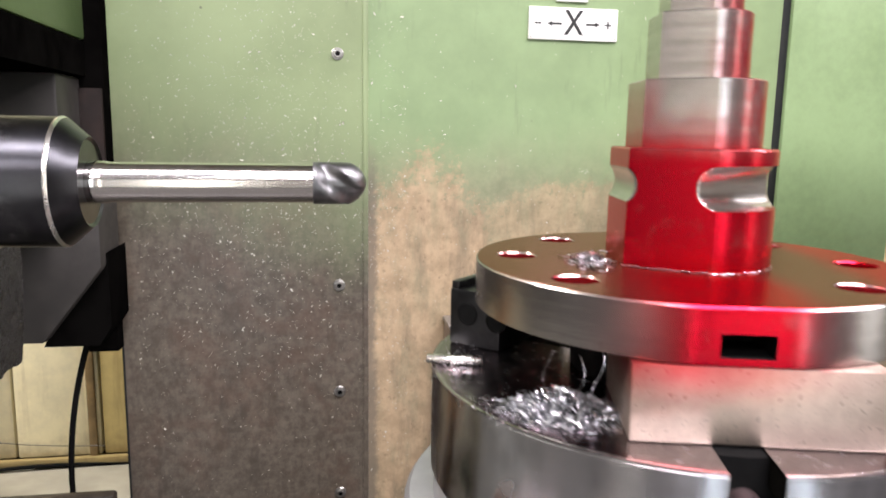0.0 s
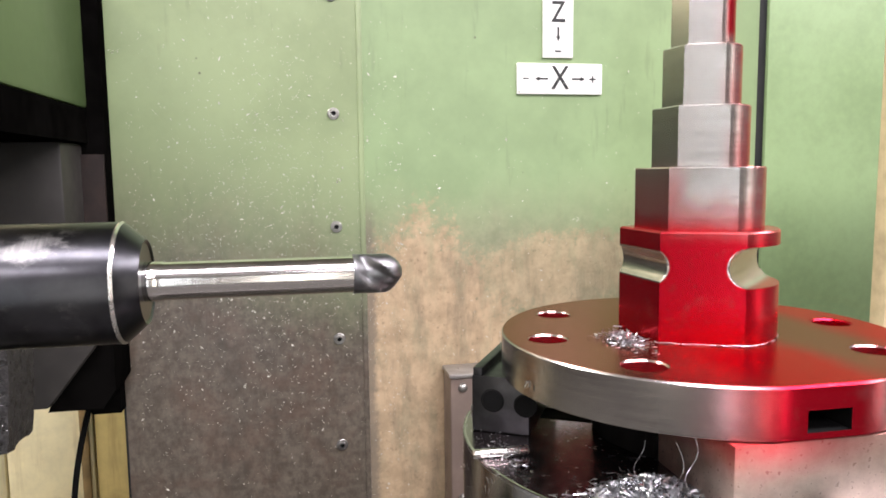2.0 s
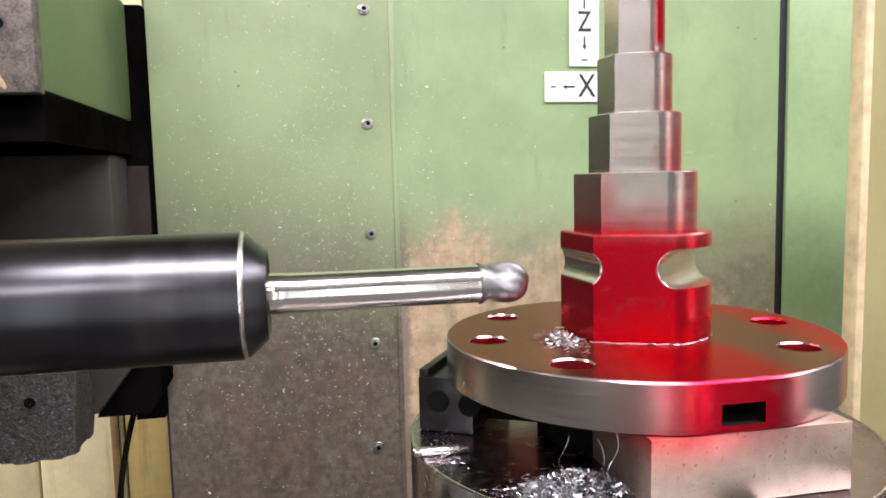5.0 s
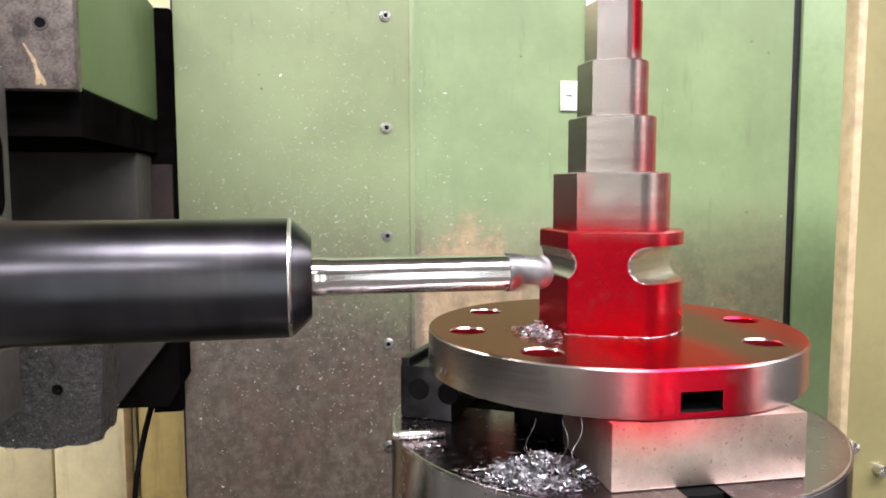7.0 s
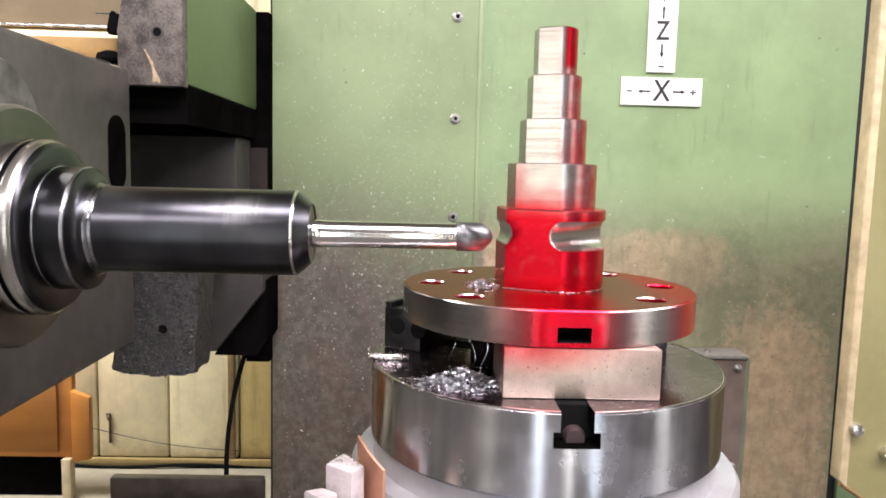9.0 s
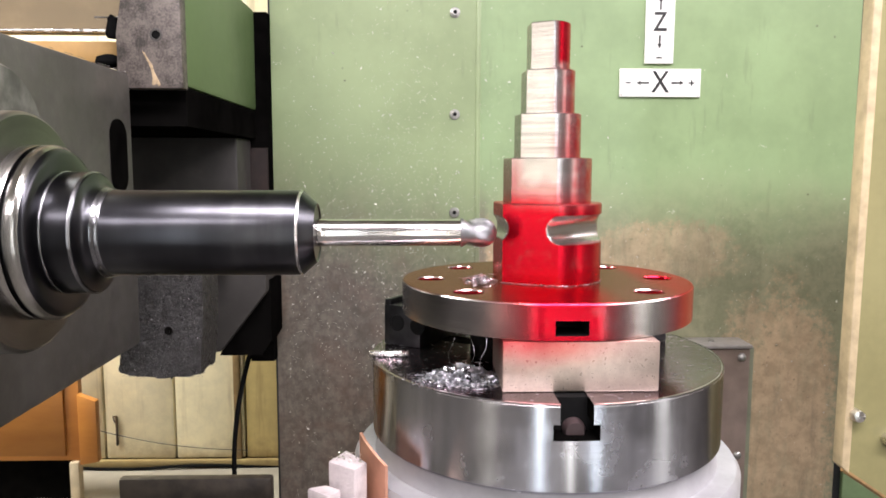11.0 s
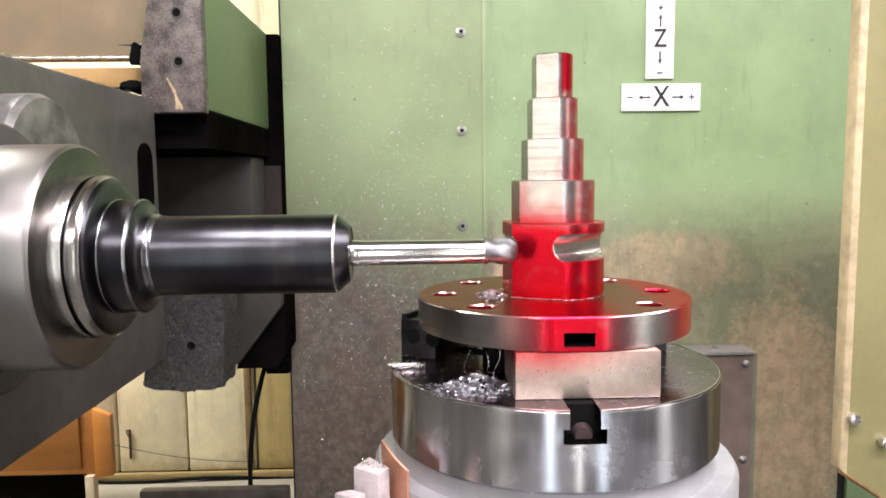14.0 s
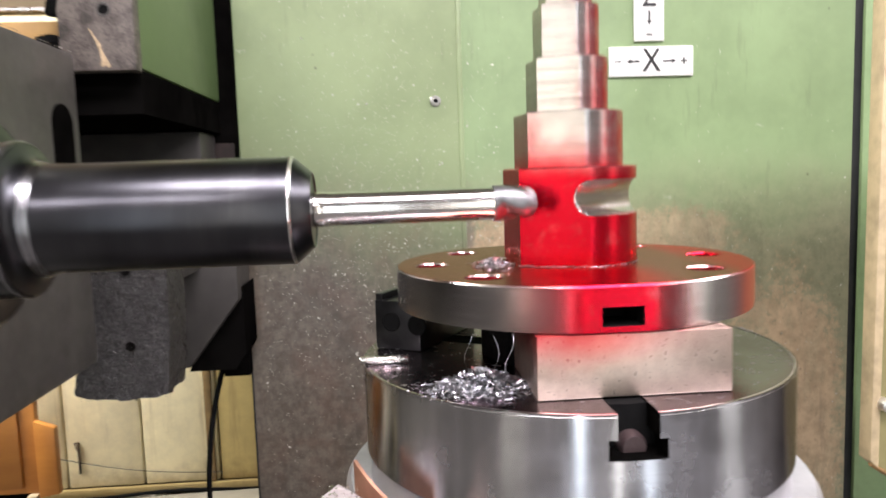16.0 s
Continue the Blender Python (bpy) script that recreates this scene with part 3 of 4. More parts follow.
part("top_screw", lathe([(0.005, 0), (0.0045, 0.003), (0.0005, 0.0042)], 16, "z", (0.13, 0.52, 1.018)), SCREW, cover)

# ---- machine ram and box on the far side of the spindle ----
ram = thing("machine_ram", "green and grey cast machine ram with bolted end plate", "machine part")
part("ram_box", box(-0.590, -0.531, 0.222, 0.522, 1.352, 1.490, 0.004), GREEN_DARK, ram, "deep green painted side")
end_plate = part("end_plate", prism([(-0.577, 1.490), (-0.592, 1.40), (-0.592, 1.348), (-0.529, 1.348), (-0.529, 1.490)], 0.204, 0.221, axis="y", bevel=0.002),
                 plain("scraped_grey_plate", (0.110, 0.094, 0.082), 0.5, 0.2, 480, 0.6, 0.6), ram, "scraped grey-brown end plate")
for z in (1.447, 1.399):
    hole = part("bolt_hole", lathe([(0.0062, 0.0), (0.0058, -0.0008), (0.0042, -0.0008), (0.0040, -0.0002)], 20, "y", (-0.553, 0.204, z)), CAST_GREY, end_plate)
    part("socket", lathe([(0.0041, -0.0004), (0.0004, -0.0003)], 16, "y", (-0.553, 0.204, z)), SCREW_HOLE, hole)
part("scrape_mark", prism([(-0.5665, 1.3835), (-0.5645, 1.382), (-0.5600, 1.374), (-0.5575, 1.371), (-0.5560, 1.364), (-0.5530, 1.358), (-0.5500, 1.352), (-0.5520, 1.350), (-0.5540, 1.353), (-0.5565, 1.351), (-0.5585, 1.352), (-0.5575, 1.358), (-0.5585, 1.365), (-0.5610, 1.372)], 0.2034, 0.2045, axis="y"), SCRAPED, end_plate, "tan scraped patch")
# black plate added for the shade under the ram
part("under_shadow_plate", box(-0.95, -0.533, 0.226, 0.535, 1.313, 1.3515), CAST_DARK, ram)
part("rear_body", prism([(-0.95, 1.19), (-0.541, 1.19), (-0.541, 1.312), (-0.95, 1.312)], 0.45, 0.53, axis="y", bevel=0.003), CAST_SHADE, ram, "grey painted casting, darkened for the shade under the ram")
part("rear_lower_body", prism([(-0.95, 1.0220), (-0.5720, 1.0220), (-0.508, 1.105), (-0.508, 1.205), (-0.95, 1.205)], 0.452, 0.528, axis="y", bevel=0.003), CAST_SHADE, ram, "grey painted casting, darkened for the shade under the ram")
# black web added to fill the shaded gap beside the guard
part("gap_shade_web", box(-0.548, -0.5145, 0.524, 0.548, 0.990, 1.488), CAST_DARK, ram)
part("rusty_recess", box(-0.5475, -0.5165, 0.5195, 0.5238, 1.195, 1.300), plain("rusty_dark_plate", (0.022, 0.012, 0.009), 0.6, 0.1, 80, 0.45, 0.3), ram, "rust-brown plate in the recess")
part("wedge_foot", prism([(-0.578, 1.0130), (-0.520, 1.0130), (-0.506, 1.035), (-0.506, 1.12), (-0.545, 1.09)], 0.47, 0.545, axis="y"), CAST_DARK, ram, "black wedge foot")
# brown sheet and adjusting knob above the spindle head
sheet = thing("brown_backing_sheet", "brown oiled backing sheet with bright lower edge", "sheet")
part("sheet", box(-1.15, -0.590, 0.262, 0.268, 1.409, 1.95), BROWN_SHEET, sheet)
part("bright_edge", box(-1.15, -0.575, 0.256, 0.261, 1.4105, 1.4138, 0.001), BRIGHT_EDGE, sheet, "bright bare lower edge")
ledge = part("wooden_ledge", box(-0.90, -0.600, 0.256, 0.30, 1.380, 1.4015, 0.002), plain("yellow_wood", (0.55, 0.33, 0.11), 0.5, 0, 40, 0.2), sheet, "yellow wooden ledge")
knob = thing("adjusting_knob", "small black adjusting knob on a bright rod", "knob")
part("grip", lathe([(0.0055, 0.0), (0.007, 0.004), (0.006, 0.010), (0.0045, 0.016), (0.0045, 0.020)], 20, "z", (-0.607, 0.235, 1.401)), RUBBER, knob)
part("rod", lathe([(0.0011, -0.018), (0.0011, 0.016)], 10, "x", (-0.607, 0.236, 1.4215)), BRIGHT_EDGE, knob)
part("stem", lathe([(0.0022, -0.004), (0.0022, 0.0250)], 10, "y", (-0.607, 0.236, 1.4215)), RUBBER, knob)
valve = thing("black_hand_valve", "black round valve knob under the sheet", "knob")
part("cap", lathe([(0.012, 0), (0.0135, 0.003), (0.012, 0.008), (0.004, 0.011), (0.0005, 0.0112)], 24, "z", (-0.612, 0.236, 1.374)), RUBBER, valve)
part("stem", lathe([(0.004, -0.004), (0.004, 0.03)], 12, "y", (-0.612, 0.236, 1.376)), RUBBER, valve)

# ---- caked lug hanging under the ram ----
lug = thing("hanging_bracket", "hanging cast bracket caked with grey chips and grease", "bracket", at=pose(0.012, -0.008, 0.009))
bm = prism([(-0.609, 1.19), (-0.610, 1.09), (-0.628, 1.066), (-0.630, 1.048), (-0.612, 1.043), (-0.585, 1.039), (-0.545, 1.043), (-0.540, 1.10), (-0.538, 1.19)], 0.245, 0.302, axis="y")
bmesh.ops.triangulate(bm, faces=bm.faces[:])
bmesh.ops.subdivide_edges(bm, edges=bm.edges[:], cuts=7, use_grid_fill=True)
for v in bm.verts:
    k = 0.0006 + 0.0016 * max(0.0, min(1.0, (1.13 - v.co.z) / 0.09))
    v.co += Vector(noise.noise_vector(v.co * 60)) * k + Vector(noise.noise_vector(v.co * 210)) * k * 0.7
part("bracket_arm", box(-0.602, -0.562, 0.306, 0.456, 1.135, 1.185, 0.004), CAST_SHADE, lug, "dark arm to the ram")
part("bracket_body", bm, GUM, lug, smooth=50)
for z in (1.163, 1.092):
    part("screw_hole", lathe([(0.0046, 0), (0.0040, -0.0008), (0.0005, 0.0002)], 14, "y", (-0.575, 0.2425, z)), CAST_DARK, lug)
bm = None
for i in range(4):
    x, y, L = random.uniform(-0.622, -0.545), random.uniform(0.25, 0.295), random.uniform(0.004, 0.012)
    bm = tube([(x, y, 1.043), (x + 0.001, y, 1.043 - L * 0.6), (x + random.uniform(-0.002, 0.002), y, 1.043 - L)], 0.0011, bm, 5)
tagged(part("grease_strings", bm, GUM, lug), kind="stuff")
bm = bmesh.new()
for i in range(1500):
    z = 1.043 + 0.142 * random.random() ** 2.0
    x = random.uniform(-0.626 if z < 1.07 else -0.609, -0.541)
    p = Vector((x, 0.2445 - (0.004 if z < 1.1 else 0.0015), z))
    s = random.uniform(0.00025, 0.0008)
    vs = [bm.verts.new(p + s * Vector((random.uniform(-1, 1), random.uniform(-0.8, 0.3), random.uniform(-1, 1)))) for _ in range(3)]
    bm.faces.new(vs)
tagged(part("stuck_chips", bm, GREASY_CHIP, lug, smooth=0), kind="stuff")

# ---- behind: panelled wall base, bench, wooden cabinet, cable ----
panelling = thing("wall_panelling", "cream painted board panelling with dark joints", "wall panel", kind="structure")
x = -1.9
while x < -0.42:
    # boards right of x = -0.70 are yellower and darker
    part("board", box(x, x + 0.148, 1.02, 1.04, 0.64, 1.30, 0.003), CREAM if x < -0.70 else CREAM_DARKER, panelling)
    x += 0.152
part("joint_backing", box(-1.95, -0.40, 1.041, 1.06, 0.6, 1.32), plain("dark_joint", (0.09, 0.075, 0.045), 0.8), panelling)
part("skirting", box(-1.95, -0.40, 1.008, 1.0195, 0.6235, 0.640, 0.002), CREAM_DARKER, panelling, "oil-stained skirting")
part("joint_strip", box(-0.7085, -0.6935, 1.012, 1.0195, 0.641, 1.30, 0.002), WOOD_OILED, panelling, "oil-browned wooden joint strip")
wire = thing("thin_wire", "thin dark wire sagging along the panelling", "wire")
part("strand", tube([(-1.02 + 0.34 * s, 1.012, 0.712 - 0.052 * s - 0.012 * math.sin(math.pi * s)) for s in [i / 16 for i in range(17)]], 0.0008, None, 6), INK, wire)
hook = thing("wall_bracket", "small dark metal bracket on the panelling", "bracket")
part("bar", box(-0.9645, -0.9615, 1.013, 1.0195, 0.672, 0.738, 0.0008), RUSTY, hook)
part("arm", tube([(-0.9632, 1.011, 0.738), (-0.9632, 1.002, 0.741), (-0.9590, 0.996, 0.735), (-0.9560, 0.996, 0.728)], 0.0018, None, 8), RUSTY, hook)
bench = thing("low_bench", "pale grey low bench edge behind the machine", "bench")
part("top", box(-1.95, -0.40, 0.78, 1.018, 0.592, 0.622, 0.004), plain("pale_bench", (0.34, 0.31, 0.25), 0.6, 0, 20, 0.15), bench)
part("front_panel", box(-1.93, -0.42, 0.80, 0.83, 0.0, 0.591), CAST_DARK, bench)
trough = thing("coolant_trough", "dark oily coolant trough under the head", "trough")
part("rim", box(-0.705, -0.50, 0.42, 0.436, 0.815, 0.8570, 0.004), TROUGH, trough)
part("base", box(-0.70, -0.53, 0.43, 0.51, 0.0, 0.814), CAST_DARK, trough)
cabinet = thing("wooden_cabinet", "orange varnished wooden cabinet on the bench", "cabinet")
part("body", box(-1.50, -0.9630, 0.856, 0.872, 0.704, 0.885, 0.002), WOOD, cabinet)
part("door", box(-1.49, -0.9900, 0.848, 0.8555, 0.716, 0.876, 0.002), WOOD_SHADED, cabinet, "orange door board, toned down for the shade on it")
part("corner_post", prism([(-0.9625, 0.698), (-0.9270, 0.704), (-0.9270, 0.826), (-0.9625, 0.840)], 0.846, 0.862, axis="y", bevel=0.002), WOOD, cabinet, "short orange end board")
# black strip set below the body for the shade there
part("under_shade_strip", box(-1.48, -0.990, 0.866, 0.880, 0.6225, 0.7035), CAST_DARK, cabinet, "dark strip in place of the shade under the cabinet")
for x in (-1.47, -0.984):
    part("foot", box(x, x + 0.018, 0.846, 0.866, 0.6225, 0.7035, 0.002), PALE_WOOD, cabinet, "pale bare wooden foot")
cable = thing("black_cable", "black rubber cable hanging down behind the head", "cable")
part("cord", tube([(-0.552 - 0.0819 * s + 0.0577 * s * s, 0.535, 1.0 - 0.262 * s) for s in [i / 16 for i in range(17)]], 0.0036), RUBBER, cable)
floor_cord = thing("floor_cord", "thin black cord along the foot of the panelling", "cable")
part("cord", tube([(-1.5 + 1.05 * s, 1.005 + 0.006 * math.sin(9 * s), 0.627 + 0.003 * math.sin(21 * s)) for s in [i / 24 for i in range(25)]], 0.0035), RUBBER, floor_cord)


# ---- things on the rotary table, each with its origin on the axis ----
def on_table(name, label, category, kind="", group=""):
    return thing(name, label, category, kind, group, pose(AX, AY, 0))


# stepped workpiece
HEX = -116.0
work = on_table("stepped_workpiece", "stepped hexagonal steel workpiece on a round flange, sprayed with red dye", "workpiece")


def flatted_loft(slices, extra=()):
    """A round bar with flats: each slice has a height, a radius and (direction, distance) flats."""
    bm = bmesh.new()
    angles = sorted({round(2 * math.pi * k / 300, 6) for k in range(300)} | {round(radians(a) % (2 * math.pi), 6) for a in extra})
    rings = []
    for z, r, flats in slices:
        ring = []
        for th in angles:
            d = r
            for a, dist in flats:
                c = math.cos(th - radians(a))
                if c > 0.05:
                    d = min(d, dist / c)
            ring.append(bm.verts.new((d * math.cos(th), d * math.sin(th), z)))
        rings.append(ring)
    n = len(angles)
    for a, b in zip(rings, rings[1:]):
        for k in range(n):
            j = (k + 1) % n
            bm.faces.new((a[k], a[j], b[j], b[k]))
    bm.faces.new(rings[0][::-1])
    bm.faces.new(rings[-1])
    bmesh.ops.recalc_face_normals(bm, faces=bm.faces[:])
    return bm


FLATS = (HEX, HEX - 60, HEX - 120)
CORNERS = [HEX + 30, HEX - 30, HEX - 90, HEX - 150]


def flats(r, less=0.0):
    return [(a, r * 0.866 - less) for a in FLATS]


def step(z0, z1, r, c=0.0005):
    return flatted_loft([(z0, r, flats(r)), (z1 - c, r, flats(r)), (z1, r - c, flats(r, c))], CORNERS)


slices = [(1.2088, BASE_R, flats(BASE_R)), (GZ - GR, BASE_R, flats(BASE_R))]
for i in range(1, 32):
    z = GZ - GR * math.cos(math.pi * i / 32)
    depth = math.sqrt(max(0.0, GR * GR - (z - GZ) ** 2))
    slices.append((z, BASE_R, flats(BASE_R) + [(a, d + GR - depth) for a, d in GROOVES]))
slices += [(GZ + GR, BASE_R, flats(BASE_R)), (1.2514, BASE_R, flats(BASE_R)), (1.2521, BASE_R - 0.0007, flats(BASE_R, 0.0007))]
part("grooved_base", flatted_loft(slices, CORNERS), DYED, work, "red round base with flats and milled grooves", 28)
for z0, z1, r in ((1.2519, 1.2766, 0.0253), (1.2764, 1.3006, 0.0189), (1.3004, 1.3242, 0.0152), (1.3240, 1.3495, 0.0122)):
    part("flatted_step", step(z0, z1, r), DYED, work, "", 28)
foot = []
for k in range(70):
    th = radians(-150 + 160 * k / 69)
    d = BASE_R
    for a, dist in flats(BASE_R):
        if math.cos(th - radians(a)) > 0.05:
            d = min(d, dist / math.cos(th - radians(a)))
    foot.append(((d + 0.0003) * math.cos(th), (d + 0.0003) * math.sin(th), 1.2090))
bm = tube(foot, 0.00020, None, 6)
for v in bm.verts:
    v.co += Vector(noise.noise_vector(v.co * 400)) * 0.0005
part("seam_burr", bm, CHIP, work, "bright burr round the foot")

# round flange: flat with a slot at the front, six countersunk holes
FR, FZ0, FZ1 = 0.0808, 1.1912, 1.2087
rim = []
for k in range(120):
    a = 2 * math.pi * k / 120
    rim.append((FR * math.cos(a), FR * math.sin(a)))
flat = -0.0794
SX0, SX1, SZ0, SZ1 = -0.0075, 0.0083, FZ0 + 0.0022, FZ0 + 0.0094
rim = [(x, max(y, flat)) for x, y in rim]
rim = [p for p in rim if not (p[1] == flat and SX0 - 0.0008 < p[0] < SX1 + 0.0008)]
spot = max(k for k in range(len(rim)) if rim[k][1] == flat and rim[k][0] < SX0) + 1
rim[spot:spot] = [(SX0, flat), (SX1, flat)]
hole_at = [(0.0648 * math.cos(radians(a)), 0.0648 * math.sin(radians(a))) for a in (-135, -45, 0, 45, 135, 180)]


def holed_plate(outline, holes, radius, z, seg=20):
    """A flat face with round holes in it, from a constrained triangulation."""
    from mathutils.geometry import delaunay_2d_cdt
    pts, edges, faces = [], [], []
    base = 0
    loops = [outline] + [[(hx + radius * math.cos(2 * math.pi * i / seg), hy + radius * math.sin(2 * math.pi * i / seg)) for i in range(seg)] for hx, hy in holes]
    for loop in loops:
        pts += [Vector(p) for p in loop]
        edges += [(base + i, base + (i + 1) % len(loop)) for i in range(len(loop))]
        base += len(loop)
    v, e, f, _, _, _ = delaunay_2d_cdt(pts, edges, [], 1, 1e-6)
    keep = []
    for tri in f:
        c = sum((v[i] for i in tri), Vector((0, 0))) / len(tri)
        if all((c - Vector(h)).length > radius * 0.97 for h in holes):
            keep.append(tri)
    return v, keep


pv, pf = holed_plate([(x * 0.9918, y * 0.9918) for x, y in rim], hole_at, 0.0085, FZ1)
bm = bmesh.new()
vs = [bm.verts.new((p.x, p.y, FZ1)) for p in pv]
for f in pf:
    bm.faces.new([vs[i] for i in f])
# rim wall with a small rounded edge, left open where the slot goes in
n = len(rim)
wall = [[bm.verts.new((x * s, y * s, z)) for x, y in rim] for s, z in ((0.9918, FZ1 - 0.00001), (1.0, FZ1 - 0.0008), (1.0, SZ1), (1.0, SZ0), (0.999, FZ0))]
for i, (a, b) in enumerate(zip(wall, wall[1:])):
    for k in range(n):
        j = (k + 1) % n
        if not (i == 2 and k == spot):
            bm.faces.new((a[k], b[k], b[j], a[j]))
# the keyway runs in from the flat
# its walls are coloured black for the shade inside
c = [[bm.verts.new((x, y, z)) for x in (SX0, SX1) for z in (SZ0, SZ1)] for y in (flat, flat + 0.02)]
for q in ((0, 1), (1, 3), (3, 2), (2, 0)):
    bm.faces.new((c[0][q[0]], c[0][q[1]], c[1][q[1]], c[1][q[0]])).material_index = 1
bm.faces.new((c[1][0], c[1][1], c[1][3], c[1][2]))
bm.faces.new(wall[-1][::-1])
for hx, hy in hole_at:
    rings = [[bm.verts.new((hx + r * math.cos(2 * math.pi * i / 20), hy + r * math.sin(2 * math.pi * i / 20), z)) for i in range(20)]
             for r, z in ((0.0085, FZ1), (0.0079, FZ1 - 0.0008), (0.0079, FZ1 - 0.011), (0.0056, FZ1 - 0.011), (0.0056, FZ1 - 0.016))]
    for a, b in zip(rings, rings[1:]):
        for k in range(20):
            j = (k + 1) % 20
            bm.faces.new((a[k], b[k], b[j], a[j]))
    # bore floor coloured black for its shade
    bm.faces.new(rings[-1]).material_index = 1
bmesh.ops.remove_doubles(bm, verts=bm.verts[:], dist=0.00006)
bmesh.ops.recalc_face_normals(bm, faces=bm.faces[:])
flange = part("flange", bm, [DYED_FLANGE, SCREW_HOLE], work, "round flange with six counterbored holes")
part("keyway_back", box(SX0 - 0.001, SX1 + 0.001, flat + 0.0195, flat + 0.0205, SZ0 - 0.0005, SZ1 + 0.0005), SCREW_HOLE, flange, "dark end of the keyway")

# three-jaw chuck
chuck = on_table("three_jaw_chuck", "round three-jaw steel chuck with keyed slots, strewn with chips", "chuck")
CR, CZ0, CZ1 = 0.0976, 1.1240, 1.1665
bm = bmesh.new()
seg = 144
turn0 = radians(-90.2)
nh, wh, zt = 0.0075, 0.0106, 1.1573
zb = 1.1500


def chuck_sector():
    """The body as a loft of outlines, with three T slots running in from the rim."""
    def outline(half):
        pts = []
        for k in range(3):
            a0 = turn0 + k * 2 * math.pi / 3
            d, s = Vector((math.cos(a0), math.sin(a0))), Vector((-math.sin(a0), math.cos(a0)))
            r_in = 0.022
            if half:
                edge = math.sqrt(CR * CR - half * half)
                pts += [d * edge - s * half, d * r_in - s * half, d * r_in + s * half, d * edge + s * half]
                b = math.asin(half / CR)
            else:
                b = 0.0
            steps = 40
            for i in range(1, steps):
                ang = a0 + b + (2 * math.pi / 3 - 2 * b) * i / steps
                pts.append(Vector((CR * math.cos(ang), CR * math.sin(ang))))
        return [(p.x, p.y) for p in pts]
    bm = prism(outline(nh), zt, CZ1)
    bm = prism(outline(wh), zb, zt - 0.00002, bm)
    bm = lathe([(CR - 0.002, CZ0), (CR, CZ0 + 0.002), (CR, zb - 0.00002)], seg, "z", (0, 0, 0), bm)
    return bm


bm = chuck_sector()
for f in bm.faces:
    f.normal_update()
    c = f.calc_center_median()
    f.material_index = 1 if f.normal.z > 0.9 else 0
    # slot walls and floors take black for the shade in them
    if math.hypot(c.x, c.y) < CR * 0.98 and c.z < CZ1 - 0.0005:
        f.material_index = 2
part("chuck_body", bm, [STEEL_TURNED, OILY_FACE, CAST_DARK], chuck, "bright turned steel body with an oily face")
bm = bmesh.new()
for k in range(3):
    slot = math.asin(nh / CR)
    edge = [turn0 + k * 2 * math.pi / 3 + slot + (2 * math.pi / 3 - 2 * slot) * i / 40 for i in range(41)]
    rows = [[bm.verts.new((R * math.cos(a), R * math.sin(a), z)) for R, z in ((CR - 0.0012, CZ1 + 0.00015), (CR - 0.0004, CZ1 - 0.0001), (CR + 0.0001, CZ1 - 0.0010))] for a in edge]
    for p, q in zip(rows, rows[1:]):
        for i in range(2):
            bm.faces.new((p[i], p[i + 1], q[i + 1], q[i]))
bmesh.ops.recalc_face_normals(bm, faces=bm.faces[:])
part("rim_chamfer", bm, STEEL, chuck, "bright broken rim edge")
JAW = dyed_steel("jaw_steel_with_red_overspray", "jaw")


def jaw(angle, x0, x1, r_in, r_out, z1, lip=0.0):
    """One jaw block, pointing out from the axis at the angle."""
    m = Matrix.Rotation(radians(angle + 90), 4, "Z")
    bm = box(x0, x1, -r_out, -r_in, CZ1 + 0.0002, z1, 0.0006)
    if lip:
        bm = box(x0 + 0.0005, x1 - 0.0003, -r_out + 0.0004, -0.0842, z1 - 0.001, lip, 0.0005, bm)
    bm.transform(m)
    ob = part("jaw", bm, JAW if angle == -90 else JAW_OILY_SHADED, chuck)
    if lip:
        hole = lathe([(0.0050, 0.0002), (0.0043, 0.0005), (0.0040, -0.0001), (0.0003, 0.0003)], 20, "x", (x1, -0.0795, 1.1805))
        hole.transform(m)
        part("bolt_hole", hole, SCREW_HOLE, ob)
        hole = lathe([(0.0050, 0.0002), (0.0043, 0.0005), (0.0040, -0.0001), (0.0003, 0.0003)], 20, "x", (x1, -0.0655, 1.1795))
        hole.transform(m)
        part("bolt_hole", hole, SCREW_HOLE, ob)
    return ob


# oily steel, coloured darker still for the shade under the flange
JAW_OILY_SHADED = plain("oily_shaded_jaw_steel", (0.065, 0.065, 0.068), 0.35, 1.0, 120, 0.3, 0.15)
jaw(-90, -0.0318, 0.0420, 0.030, 0.0785, 1.1907)
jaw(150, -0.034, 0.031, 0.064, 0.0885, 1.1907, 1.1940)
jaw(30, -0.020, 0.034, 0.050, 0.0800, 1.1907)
ledge_bm = box(-0.012, 0.0075, -0.0962, -0.084, CZ1 + 0.0001, 1.1695, 0.0005)
ledge_bm.transform(Matrix.Rotation(radians(240), 4, "Z"))
part("jaw_key", ledge_bm, STEEL, chuck, "bright key end behind the jaw")
pin = lathe([(0.0002, -0.0992), (0.0015, -0.0990), (0.0018, -0.0985), (0.0018, -0.0775), (0.0015, -0.0770)], 20, "x", (0, -0.0125, CZ1 + 0.0019))
part("bright_pin", pin, BRIGHT_EDGE, chuck, "bright round pin lying behind the jaw")
part("slot_key", lathe([(0.0042, 0), (0.0052, 0.002), (0.0052, 0.02)], 20, "y", (0.0005, -0.0900, 1.1515)), plain("rusty_slot_key", (0.04, 0.026, 0.026), 0.6, 0.2, 120, 0.4, 0.5), chuck, "rusty round nut in the slot")
# two black cores added to darken the shaded centre and the slots
part("centre_shade_core", lathe([(0.042, CZ1 + 0.0001), (0.042, 1.1905)], 40), SCREW_HOLE, chuck, "black core in place of the shade under the flange")
